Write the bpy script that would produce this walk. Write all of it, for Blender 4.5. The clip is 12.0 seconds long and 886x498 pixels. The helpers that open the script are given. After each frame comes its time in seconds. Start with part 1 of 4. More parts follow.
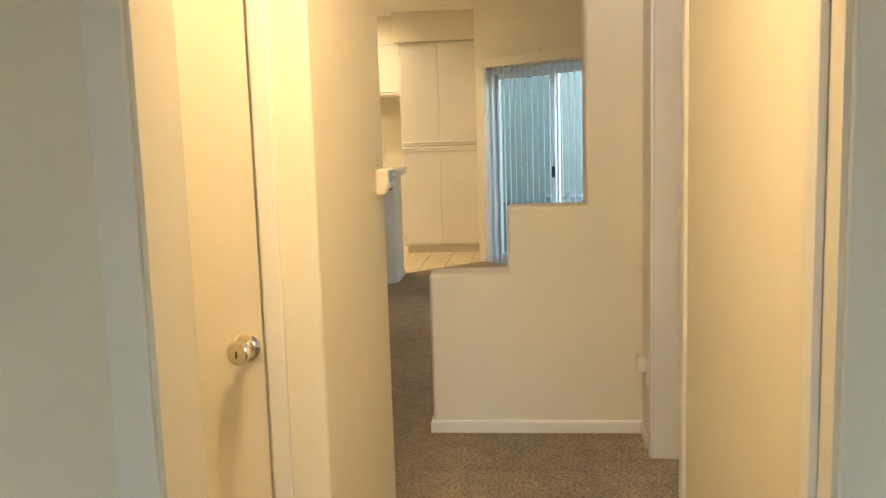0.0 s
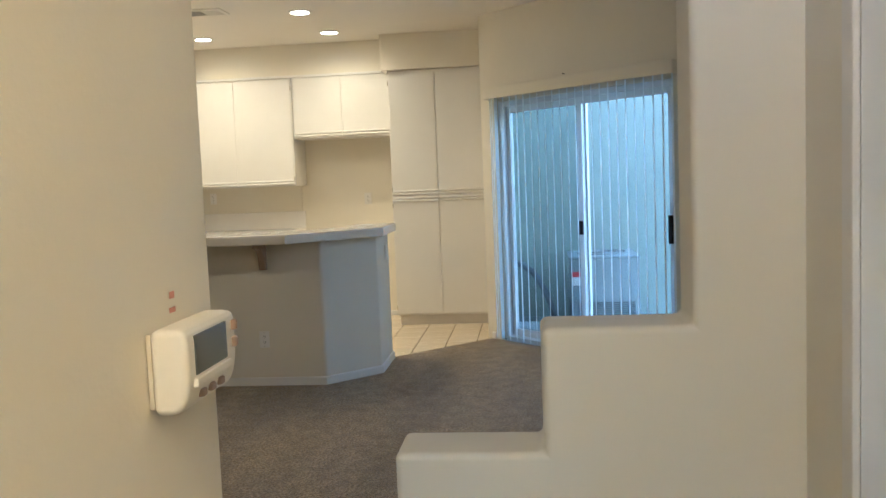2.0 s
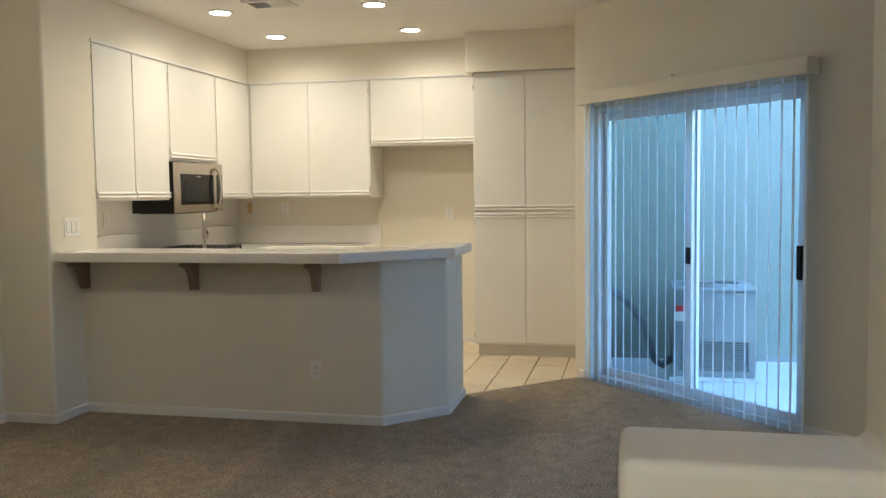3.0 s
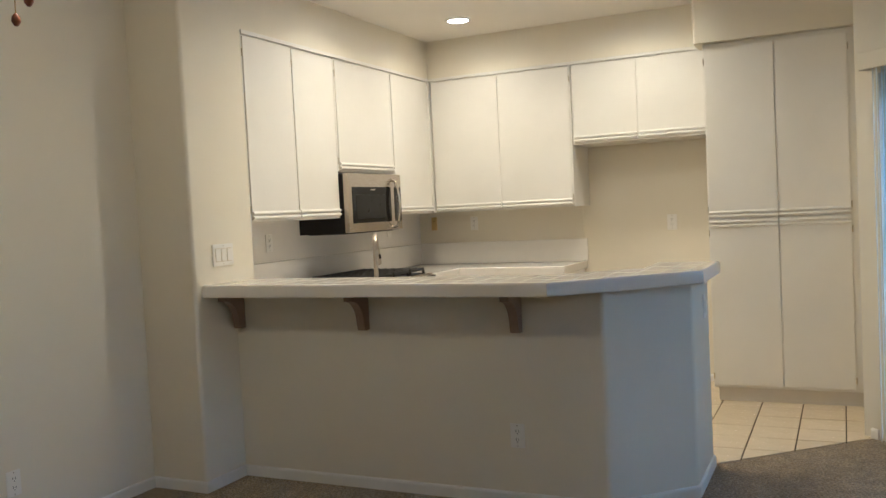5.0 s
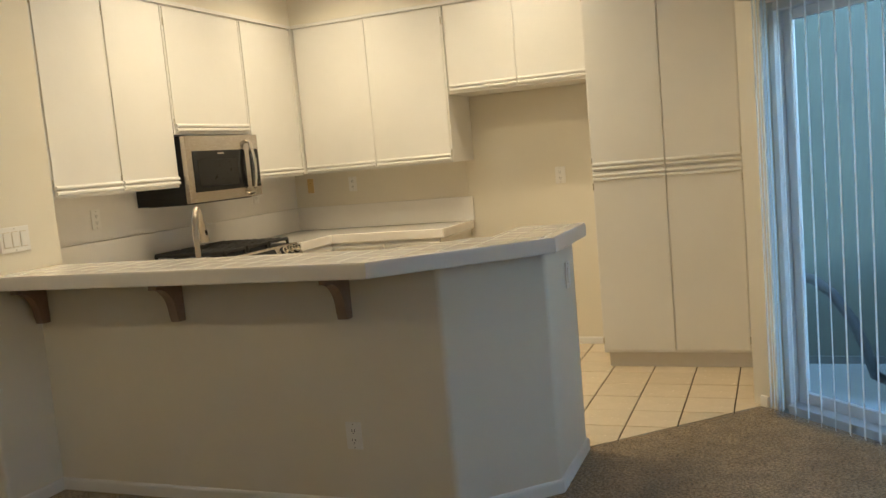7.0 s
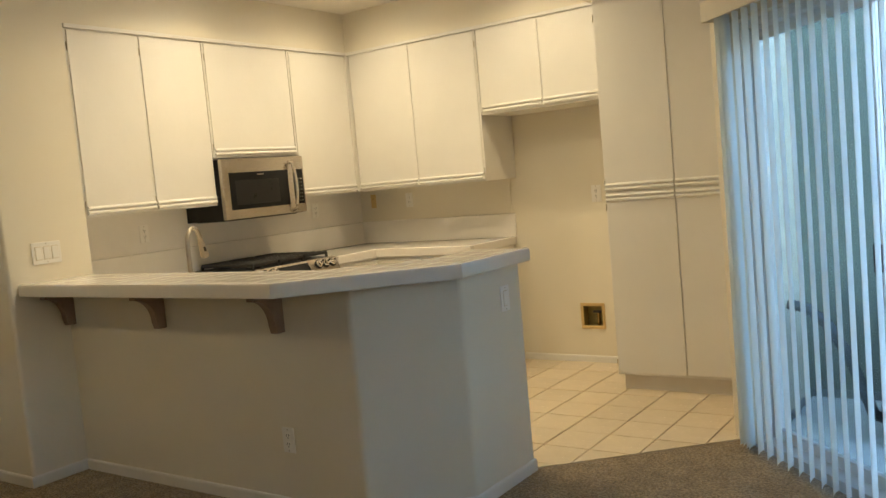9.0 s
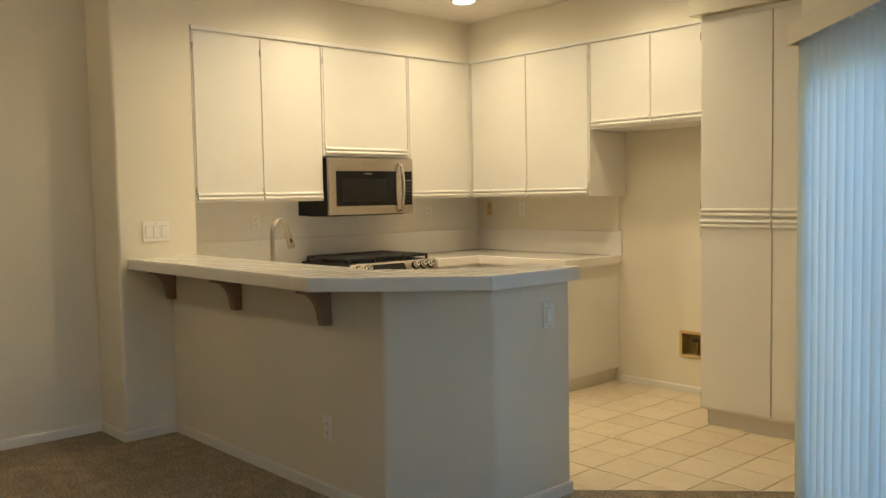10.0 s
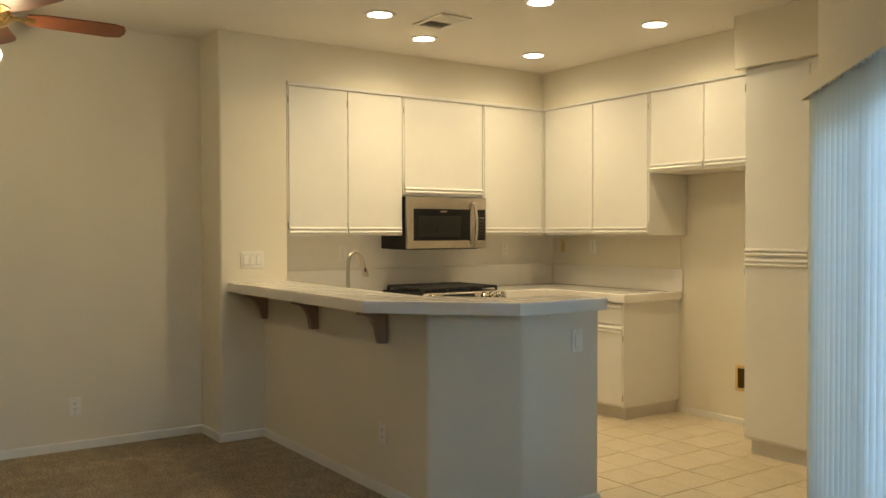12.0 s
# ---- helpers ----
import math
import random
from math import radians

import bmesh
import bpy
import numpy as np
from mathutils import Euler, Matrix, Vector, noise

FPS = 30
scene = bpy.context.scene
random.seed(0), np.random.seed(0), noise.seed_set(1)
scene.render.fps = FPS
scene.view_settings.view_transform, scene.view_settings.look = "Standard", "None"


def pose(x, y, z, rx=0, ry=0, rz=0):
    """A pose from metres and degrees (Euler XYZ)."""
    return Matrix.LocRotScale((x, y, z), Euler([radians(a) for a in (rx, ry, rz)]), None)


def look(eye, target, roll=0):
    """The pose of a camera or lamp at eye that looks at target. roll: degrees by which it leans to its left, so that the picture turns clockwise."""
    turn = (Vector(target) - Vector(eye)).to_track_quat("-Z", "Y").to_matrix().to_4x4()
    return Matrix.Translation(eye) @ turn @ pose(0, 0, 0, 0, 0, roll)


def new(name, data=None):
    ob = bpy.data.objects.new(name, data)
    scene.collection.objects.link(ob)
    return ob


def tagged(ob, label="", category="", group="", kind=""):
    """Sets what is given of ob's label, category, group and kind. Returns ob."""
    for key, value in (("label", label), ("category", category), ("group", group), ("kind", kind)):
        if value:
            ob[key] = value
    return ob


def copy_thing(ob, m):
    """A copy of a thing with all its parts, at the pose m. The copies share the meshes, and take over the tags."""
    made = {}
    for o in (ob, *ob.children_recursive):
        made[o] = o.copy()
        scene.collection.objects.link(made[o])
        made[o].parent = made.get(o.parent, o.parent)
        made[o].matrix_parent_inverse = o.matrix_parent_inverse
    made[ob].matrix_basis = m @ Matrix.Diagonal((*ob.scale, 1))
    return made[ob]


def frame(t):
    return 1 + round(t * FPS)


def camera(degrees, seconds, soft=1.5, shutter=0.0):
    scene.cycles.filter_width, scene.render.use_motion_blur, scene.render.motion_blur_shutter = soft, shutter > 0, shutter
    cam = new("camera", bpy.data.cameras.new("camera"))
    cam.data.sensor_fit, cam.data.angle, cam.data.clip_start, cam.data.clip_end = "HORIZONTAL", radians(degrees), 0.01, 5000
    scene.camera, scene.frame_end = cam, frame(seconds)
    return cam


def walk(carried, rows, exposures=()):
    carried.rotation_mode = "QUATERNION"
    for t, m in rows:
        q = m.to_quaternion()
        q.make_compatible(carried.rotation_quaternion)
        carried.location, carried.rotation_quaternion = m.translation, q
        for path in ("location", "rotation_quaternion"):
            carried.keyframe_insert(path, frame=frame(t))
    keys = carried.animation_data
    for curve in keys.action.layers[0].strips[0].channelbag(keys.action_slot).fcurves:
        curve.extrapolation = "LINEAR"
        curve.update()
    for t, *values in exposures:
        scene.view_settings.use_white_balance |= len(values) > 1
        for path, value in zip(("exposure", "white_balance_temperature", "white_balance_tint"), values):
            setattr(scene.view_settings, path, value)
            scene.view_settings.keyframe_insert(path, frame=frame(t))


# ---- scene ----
cam = camera(55.1, 12.0, soft=1.5)
PATH = [
    (0, (0.722, 0.025, 1.379), (0.532, 1.998, 1.114), -1.8),
    (0.5, (0.626, 0.522, 1.402), (0.355, 2.484, 1.123), -2.2),
    (1, (0.652, 0.975, 1.415), (0.382, 2.943, 1.182), -2.9),
    (1.5, (0.62, 1.418, 1.411), (0.351, 3.39, 1.212), -2.4),
    (2, (0.63, 1.853, 1.414), (0.424, 3.835, 1.248), -2.3),
    (2.5, (0.715, 2.267, 1.436), (0.466, 4.246, 1.283), -1.6),
    (3, (0.666, 2.686, 1.415), (0.23, 4.634, 1.286), -0.7),
    (3.5, (0.576, 3.072, 1.395), (-0.052, 4.969, 1.304), -0.0),
    (3.7, (0.565, 3.21, 1.403), (-0.185, 5.063, 1.337), 0.1),
    (5.5, (0.018, 4.126, 1.407), (-0.842, 5.926, 1.264), -3.3),
    (6, (-0.021, 4.365, 1.405), (-0.609, 6.26, 1.152), -4.2),
    (6.5, (0.089, 4.544, 1.409), (-0.449, 6.455, 1.164), -4.7),
    (7, (0.407, 4.625, 1.429), (-0.334, 6.47, 1.217), -5.1),
    (7.5, (0.662, 4.694, 1.438), (-0.206, 6.489, 1.272), -4.9),
    (9.5, (1.793, 5.183, 1.423), (0.484, 6.687, 1.267), -3.4),
    (10, (2.026, 5.352, 1.416), (0.557, 6.703, 1.291), -1.0),
    (10.5, (2.226, 5.318, 1.416), (0.725, 6.639, 1.363), -0.6),
    (11, (2.426, 5.281, 1.417), (0.92, 6.596, 1.373), -0.7),
    (11.5, (2.569, 5.316, 1.414), (1.054, 6.621, 1.377), -0.7),
    (12, (2.686, 5.296, 1.415), (1.039, 6.43, 1.377), -0.1),
]
EXPOSURES = [
    (0.0, 3.86, 6900, 13),
    (0.5, 3.93, 6000, 12),
    (1.0, 3.74, 5050, 13),
    (1.5, 3.69, 4750, 12),
    (2.0, 3.65, 5050, 11),
    (2.5, 3.51, 5050, 12),
    (3.0, 3.56, 4950, 11),
    (3.5, 3.53, 5000, 12),
    (5.5, 3.48, 4850, 13),
    (6.0, 3.57, 4900, 12),
    (6.5, 3.50, 5200, 11),
    (7.5, 3.32, 5750, 11),
    (9.5, 3.38, 5900, 9),
    (11.0, 3.34, 5900, 8),
    (12.0, 3.3, 6100, 7),
]
walk(cam, [(t, look(eye, target, roll)) for t, eye, target, roll in PATH], EXPOSURES)

# ---- world, sun, lamps ----
world = bpy.data.worlds.new("world")
scene.world = world
world.use_nodes = True
wn = world.node_tree
sky = wn.nodes.new("ShaderNodeTexSky")
sky.sky_type = "NISHITA"
sky.sun_disc = False
sky.sun_elevation, sky.sun_rotation = radians(25), radians(276)
sky.dust_density, sky.ozone_density = 3.0, 0.4
wn.links.new(sky.outputs[0], wn.nodes["Background"].inputs[0])
wn.nodes["Background"].inputs[1].default_value = 0.15


def lamp(name, kind, m, energy, colour, size=0.1, spread=180.0, size_y=0.0):
    data = bpy.data.lights.new(name, kind)
    data.energy, data.color = energy, colour
    if kind == "AREA":
        data.shape, data.size, data.spread = "DISK", size, radians(spread)
        if size_y:
            data.shape, data.size_y = "RECTANGLE", size_y
    elif kind == "SUN":
        data.angle = radians(size)
    else:
        data.shadow_soft_size = size
    ob = new(name, data)
    ob.matrix_basis = m
    return ob


lamp("sun", "SUN", look((0, 0, 0), (0.90, -0.10, -0.42)), 0.8, (1.0, 0.95, 0.90), 12)
WARM = (1.0, 0.755, 0.40)
CEILING = 2.785
DOWNLIGHTS = [(-2.33, 9.60), (-2.33, 8.59), (-1.15, 8.64), (-1.14, 9.62), (-1.93, 8.0)]
for lx, ly in DOWNLIGHTS:
    lamp("downlight_lamp", "AREA", pose(lx, ly, CEILING - 0.02), 0.62, WARM, 0.13, 150)
FAN = (-2.06, 5.81)
lamp("fan_lamp", "POINT", pose(FAN[0], FAN[1], 2.24), 0.13, (1.0, 0.74, 0.36), 0.06)
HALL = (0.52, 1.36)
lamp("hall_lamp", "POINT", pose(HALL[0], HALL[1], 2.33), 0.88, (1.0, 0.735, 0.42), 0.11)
# ---- materials ----
_mats = {}


def mat(name, colour, rough=0.5, metal=0.0, var=0.06, scale=3.0, grain=0.0, grain_scale=300.0, bump=0.0,
        bump_scale=200.0, coat=0.0, stretch=(1, 1, 1), rvar=0.08, piece=0.0, emit=0.0, dirt=0.0):
    """Procedural surface: base colour with blotches and grain, uneven gloss and fine relief."""
    m = bpy.data.materials.new(name)
    m.use_nodes = True
    nt = m.node_tree
    N, L = nt.nodes, nt.links
    b = N["Principled BSDF"]
    tc = N.new("ShaderNodeTexCoord")
    mp = N.new("ShaderNodeMapping")
    mp.inputs["Scale"].default_value = stretch
    L.new(tc.outputs["Object"], mp.inputs["Vector"])

    def tex(sc, detail=4.0, rough_=0.6):
        n = N.new("ShaderNodeTexNoise")
        n.inputs["Scale"].default_value = sc
        n.inputs["Detail"].default_value = detail
        n.inputs["Roughness"].default_value = rough_
        L.new(mp.outputs[0], n.inputs["Vector"])
        return n.outputs["Fac"]

    def remap(sock, lo, hi):
        r = N.new("ShaderNodeMapRange")
        r.inputs["From Min"].default_value, r.inputs["From Max"].default_value = 0.25, 0.75
        r.inputs["To Min"].default_value, r.inputs["To Max"].default_value = lo, hi
        L.new(sock, r.inputs["Value"])
        return r.outputs[0]

    def mul(a, c):
        n = N.new("ShaderNodeMath")
        n.operation = "MULTIPLY"
        L.new(a, n.inputs[0])
        L.new(c, n.inputs[1])
        return n.outputs[0]

    big = tex(scale)
    v = remap(big, 1 - var, 1 + var)
    if grain:
        v = mul(v, remap(tex(grain_scale, 3.0, 0.7), 1 - grain, 1 + grain))
    if dirt:
        v = mul(v, remap(tex(scale * 0.35, 6.0, 0.7), 1 - dirt, 1 + dirt * 0.4))
    if piece:
        oi = N.new("ShaderNodeObjectInfo")
        r = N.new("ShaderNodeMapRange")
        r.inputs["To Min"].default_value, r.inputs["To Max"].default_value = 1 - piece, 1 + piece
        L.new(oi.outputs["Random"], r.inputs["Value"])
        v = mul(v, r.outputs[0])
    vm = N.new("ShaderNodeVectorMath")
    vm.operation = "SCALE"
    vm.inputs[0].default_value = colour
    L.new(v, vm.inputs["Scale"])
    L.new(vm.outputs[0], b.inputs["Base Color"])
    L.new(remap(tex(scale * 6), max(rough - rvar, 0.02), min(rough + rvar, 1)), b.inputs["Roughness"])
    b.inputs["Metallic"].default_value = metal
    b.inputs["Coat Weight"].default_value = coat
    if bump:
        bp = N.new("ShaderNodeBump")
        bp.inputs["Strength"].default_value = 1.0
        bp.inputs["Distance"].default_value = bump
        L.new(tex(bump_scale, 3.0, 0.6), bp.inputs["Height"])
        L.new(bp.outputs[0], b.inputs["Normal"])
    if emit:
        b.inputs["Emission Color"].default_value = (*colour, 1)
        b.inputs["Emission Strength"].default_value = emit
    _mats[name] = m
    return m


def carpet_material():
    """Cut pile: tufts, flecks of two yarns, and broad brushed bands where the pile leans."""
    m = bpy.data.materials.new("carpet_pile")
    m.use_nodes = True
    N, L = m.node_tree.nodes, m.node_tree.links
    b = N["Principled BSDF"]
    tc = N.new("ShaderNodeTexCoord")

    def noise_at(scale, detail, stretch=(1, 1, 1), turn=0.0):
        mp = N.new("ShaderNodeMapping")
        mp.inputs["Scale"].default_value = stretch
        mp.inputs["Rotation"].default_value = (0, 0, turn)
        L.new(tc.outputs["Object"], mp.inputs["Vector"])
        n = N.new("ShaderNodeTexNoise")
        n.inputs["Scale"].default_value, n.inputs["Detail"].default_value = scale, detail
        L.new(mp.outputs[0], n.inputs["Vector"])
        return n.outputs["Fac"]

    def ramp(sock, lo, hi, f0=0.3, f1=0.7):
        r = N.new("ShaderNodeMapRange")
        for k, v in (("From Min", f0), ("From Max", f1), ("To Min", lo), ("To Max", hi)):
            r.inputs[k].default_value = v
        L.new(sock, r.inputs["Value"])
        return r.outputs[0]

    def mul(p, q):
        n = N.new("ShaderNodeMath")
        n.operation = "MULTIPLY"
        L.new(p, n.inputs[0])
        L.new(q, n.inputs[1])
        return n.outputs[0]

    bands = ramp(noise_at(2.2, 2.0, (1.0, 0.22, 1.0), radians(35)), 0.80, 1.20, 0.35, 0.65)
    patch = ramp(noise_at(11.0, 5.0), 0.76, 1.20)
    tuft = noise_at(170.0, 2.0)
    v = mul(mul(bands, patch), ramp(tuft, 0.58, 1.38))
    fleck = N.new("ShaderNodeMix")
    fleck.data_type = "RGBA"
    fleck.inputs[6].default_value = (0.20, 0.137, 0.068, 1)
    fleck.inputs[7].default_value = (0.44, 0.328, 0.185, 1)
    L.new(ramp(noise_at(75.0, 2.0), 0, 1, 0.40, 0.56), fleck.inputs[0])
    sc = N.new("ShaderNodeVectorMath")
    sc.operation = "SCALE"
    L.new(fleck.outputs[2], sc.inputs[0])
    L.new(v, sc.inputs["Scale"])
    L.new(sc.outputs[0], b.inputs["Base Color"])
    b.inputs["Roughness"].default_value = 0.95
    b.inputs["Sheen Weight"].default_value = 0.25
    b.inputs["Sheen Roughness"].default_value = 0.6
    bp = N.new("ShaderNodeBump")
    bp.inputs["Distance"].default_value = 0.014
    L.new(tuft, bp.inputs["Height"])
    L.new(bp.outputs[0], b.inputs["Normal"])
    return m


M_WALL = mat("wall_paint", (0.80, 0.74, 0.605), 0.62, var=0.025, scale=1.3, bump=0.0004, bump_scale=140, dirt=0.03)
M_CEIL = mat("ceiling_paint", (0.80, 0.755, 0.68), 0.8, var=0.02, scale=1.1, bump=0.0012, bump_scale=90)
M_TRIM = mat("trim_paint", (0.80, 0.77, 0.71), 0.38, var=0.03, scale=2.0, bump=0.0002, bump_scale=60, dirt=0.04)
M_CAB = mat("cabinet_paint", (0.80, 0.77, 0.71), 0.36, var=0.025, scale=2.5, bump=0.00025, bump_scale=45, dirt=0.03)
M_KICK = mat("kick_paint", (0.72, 0.67, 0.59), 0.5, var=0.05, scale=4.0, dirt=0.08)
M_DOOR = mat("door_paint", (0.78, 0.72, 0.60), 0.4, var=0.03, scale=1.5, bump=0.0002, bump_scale=70, dirt=0.03)
M_CARPET = carpet_material()
M_TILE = mat("floor_tile_glaze", (0.73, 0.62, 0.445), 0.22, var=0.05, scale=6.0, grain=0.03, grain_scale=90, bump=0.0003, bump_scale=25, piece=0.04)
M_GROUT = mat("dark_grout", (0.08, 0.056, 0.036), 0.9, var=0.25, scale=7.0, grain=0.2, bump=0.001)
M_WTILE = mat("white_tile_glaze", (0.84, 0.80, 0.735), 0.10, var=0.02, scale=9.0, bump=0.0003, bump_scale=18, piece=0.02, rvar=0.04)
M_WGROUT = mat("white_grout", (0.60, 0.54, 0.45), 0.85, var=0.1, scale=8.0, bump=0.0008)
M_STEEL = mat("brushed_steel", (0.54, 0.49, 0.43), 0.25, 1.0, var=0.05, scale=4.0, grain=0.06, grain_scale=40, stretch=(1, 1, 30))
M_BARSTEEL = mat("polished_bar_steel", (0.74, 0.69, 0.61), 0.2, 1.0, var=0.03)
M_NICKEL = mat("brushed_nickel", (0.46, 0.41, 0.34), 0.33, 1.0, var=0.04)
M_CHROME = mat("polished_knob_metal", (0.80, 0.76, 0.68), 0.09, 1.0, var=0.03, rvar=0.03)
M_BLACKGL = mat("black_glass", (0.012, 0.012, 0.013), 0.08, var=0.1, rvar=0.02)
M_BLACKGL.node_tree.nodes["Principled BSDF"].inputs["Specular IOR Level"].default_value = 0.25
M_BLACK = mat("black_plastic", (0.013, 0.013, 0.014), 0.5, var=0.15, bump=0.0002)
M_BLACK.node_tree.nodes["Principled BSDF"].inputs["Specular IOR Level"].default_value = 0.25
M_IRON = mat("cast_iron", (0.018, 0.017, 0.017), 0.6, 0.0, var=0.2, scale=20, bump=0.0008, bump_scale=120)
M_CORBEL = mat("taupe_corbel_paint", (0.31, 0.215, 0.155), 0.5, var=0.10, scale=9.0, grain=0.08, grain_scale=80, stretch=(1, 1, 0.2))
M_PLATE = mat("white_plate", (0.86, 0.83, 0.77), 0.35, var=0.02)
M_ALMOND = mat("almond_plate", (0.66, 0.47, 0.20), 0.4, var=0.04)
M_NICHE = mat("olive_plastic", (0.32, 0.25, 0.09), 0.5, var=0.1)
# near-black: shade of holes painted on, and small parts that are dark themselves
M_SLOT = mat("recess_shade_and_dark_parts", (0.05, 0.045, 0.04), 0.7, var=0.1)
# thermostat backing plate colour; also paints the gap shade round switch rockers
M_BACKPL = mat("yellowed_plastic_and_gap_shade", (0.66, 0.58, 0.44), 0.45, var=0.06)
M_DARKWIN = mat("dark_viewing_mesh", (0.018, 0.017, 0.016), 0.32, var=0.08)
M_DARKWIN.node_tree.nodes["Principled BSDF"].inputs["Specular IOR Level"].default_value = 0.2
M_THERMO = mat("cream_plastic", (0.78, 0.72, 0.60), 0.38, var=0.04, scale=8)
M_LCD = mat("grey_screen", (0.11, 0.115, 0.095), 0.15, var=0.05)
M_RED = mat("red_label", (0.60, 0.05, 0.05), 0.5, var=0.05)
M_SMUDGE = mat("faded_red_smudge", (0.58, 0.25, 0.18), 0.7, var=0.3, scale=60)
M_ALU = mat("white_aluminium", (0.70, 0.72, 0.73), 0.35, 0.2, var=0.04, scale=5)
M_AC = mat("condenser_paint", (0.27, 0.30, 0.29), 0.5, var=0.06, scale=4, dirt=0.08)
M_ACDARK = mat("condenser_coil", (0.12, 0.135, 0.14), 0.6, var=0.2, scale=20)
M_STUCCO = mat("patio_stucco", (0.265, 0.305, 0.26), 0.9, var=0.04, scale=0.8, bump=0.001, bump_scale=60, dirt=0.05)
M_SLAB = mat("patio_concrete", (0.62, 0.66, 0.65), 0.85, var=0.10, scale=2.0, grain=0.08, grain_scale=120, bump=0.002, bump_scale=90, dirt=0.12)
M_GROUND = mat("bare_ground", (0.20, 0.17, 0.13), 0.95, var=0.2, scale=0.5, grain=0.15, grain_scale=30, bump=0.02, bump_scale=8)
M_WOOD = mat("cherry_blade_wood", (0.20, 0.065, 0.028), 0.35, var=0.15, scale=5.0, grain=0.2, grain_scale=30, stretch=(1, 1, 1))
M_BRASS = mat("antique_brass", (0.55, 0.38, 0.15), 0.25, 1.0, var=0.06)
M_HOSE = mat("pipe_insulation", (0.14, 0.155, 0.16), 0.8, var=0.2, scale=12)
M_LAMP = mat("lamp_lens", (1.0, 0.86, 0.62), 0.5, var=0.0, emit=4.0)
M_BULB = mat("frosted_bulb_glass", (1.0, 0.78, 0.45), 0.4, var=0.0, emit=3.0)


def glass_material(name, tint, rough=0.0):
    m = bpy.data.materials.new(name)
    m.use_nodes = True
    b = m.node_tree.nodes["Principled BSDF"]
    b.inputs["Base Color"].default_value = (*tint, 1)
    b.inputs["Roughness"].default_value = rough
    b.inputs["Transmission Weight"].default_value = 1.0
    b.inputs["IOR"].default_value = 1.02 if rough == 0.0 else 1.45
    return m


M_GLASS = glass_material("window_glass", (0.91, 0.975, 0.965))


def vane_material():
    m = bpy.data.materials.new("vane_pvc")
    m.use_nodes = True
    N, L = m.node_tree.nodes, m.node_tree.links
    out = N["Material Output"]
    b = N["Principled BSDF"]
    b.inputs["Base Color"].default_value = (0.86, 0.87, 0.87, 1)
    b.inputs["Roughness"].default_value = 0.45
    tr = N.new("ShaderNodeBsdfTranslucent")
    tr.inputs["Color"].default_value = (0.90, 0.955, 0.97, 1)
    mx = N.new("ShaderNodeMixShader")
    mx.inputs[0].default_value = 0.58
    L.new(b.outputs[0], mx.inputs[1])
    L.new(tr.outputs[0], mx.inputs[2])
    L.new(mx.outputs[0], out.inputs["Surface"])
    return m


def screen_material():
    m = bpy.data.materials.new("insect_screen")
    m.use_nodes = True
    N, L = m.node_tree.nodes, m.node_tree.links
    tp = N.new("ShaderNodeBsdfTransparent")
    tp.inputs["Color"].default_value = (0.80, 0.82, 0.82, 1)
    L.new(tp.outputs[0], N["Material Output"].inputs["Surface"])
    return m


M_VANE, M_SCREEN = vane_material(), screen_material()

# ---- mesh helpers ----


def box(bm, x0, x1, y0, y1, z0, z1, bevel=0.0, seg=2):
    r = bmesh.ops.create_cube(bm, size=1.0)
    vs = r["verts"]
    for v in vs:
        v.co = Vector((x0 + (v.co.x + 0.5) * (x1 - x0), y0 + (v.co.y + 0.5) * (y1 - y0), z0 + (v.co.z + 0.5) * (z1 - z0)))
    if bevel:
        es = list({e for v in vs for e in v.link_edges})
        bmesh.ops.bevel(bm, geom=es, offset=bevel, segments=seg, profile=0.5, affect="EDGES")
    return bm


def prism(bm, pts, a0, a1, axis="z", bevel=0.0, seg=3, only=None):
    """A polygon pushed along an axis; bevel rounds the edges that run along it (and the rims if only='all')."""
    def co(p, a):
        return {"z": (p[0], p[1], a), "y": (p[0], a, p[1]), "x": (a, p[0], p[1])}[axis]
    lo = [bm.verts.new(co(p, a0)) for p in pts]
    hi = [bm.verts.new(co(p, a1)) for p in pts]
    n = len(pts)
    faces = [bm.faces.new(lo), bm.faces.new(hi)]
    for i in range(n):
        faces.append(bm.faces.new((lo[i], lo[(i + 1) % n], hi[(i + 1) % n], hi[i])))
    bmesh.ops.recalc_face_normals(bm, faces=faces)
    if bevel:
        if only == "all":
            es = list({e for f in faces for e in f.edges})
        else:
            es = [e for e in {e for f in faces for e in f.edges} if (e.verts[0] in lo) != (e.verts[1] in lo)]
            if only is not None:
                es = [e for e in es if (lo.index(e.verts[0]) if e.verts[0] in lo else lo.index(e.verts[1])) in only]
        bmesh.ops.bevel(bm, geom=es, offset=bevel, segments=seg, profile=0.5, affect="EDGES")
    return bm


def cyl(bm, m, r0, r1, depth, seg=24):
    bmesh.ops.create_cone(bm, cap_ends=True, segments=seg, radius1=r0, radius2=r1, depth=depth, matrix=m)
    return bm


def lathe(bm, profile, m=None, seg=28):
    """Turn a profile of (radius, height) about z."""
    m = m or Matrix()
    rings = []
    for r, z in profile:
        rings.append([bm.verts.new(m @ Vector((r * math.cos(2 * math.pi * i / seg), r * math.sin(2 * math.pi * i / seg), z))) for i in range(seg)])
    for a, c in zip(rings, rings[1:]):
        for i in range(seg):
            bm.faces.new((a[i], a[(i + 1) % seg], c[(i + 1) % seg], c[i]))
    bm.faces.new(list(reversed(rings[0])))
    bm.faces.new(rings[-1])
    bmesh.ops.recalc_face_normals(bm, faces=list(bm.faces))
    return bm


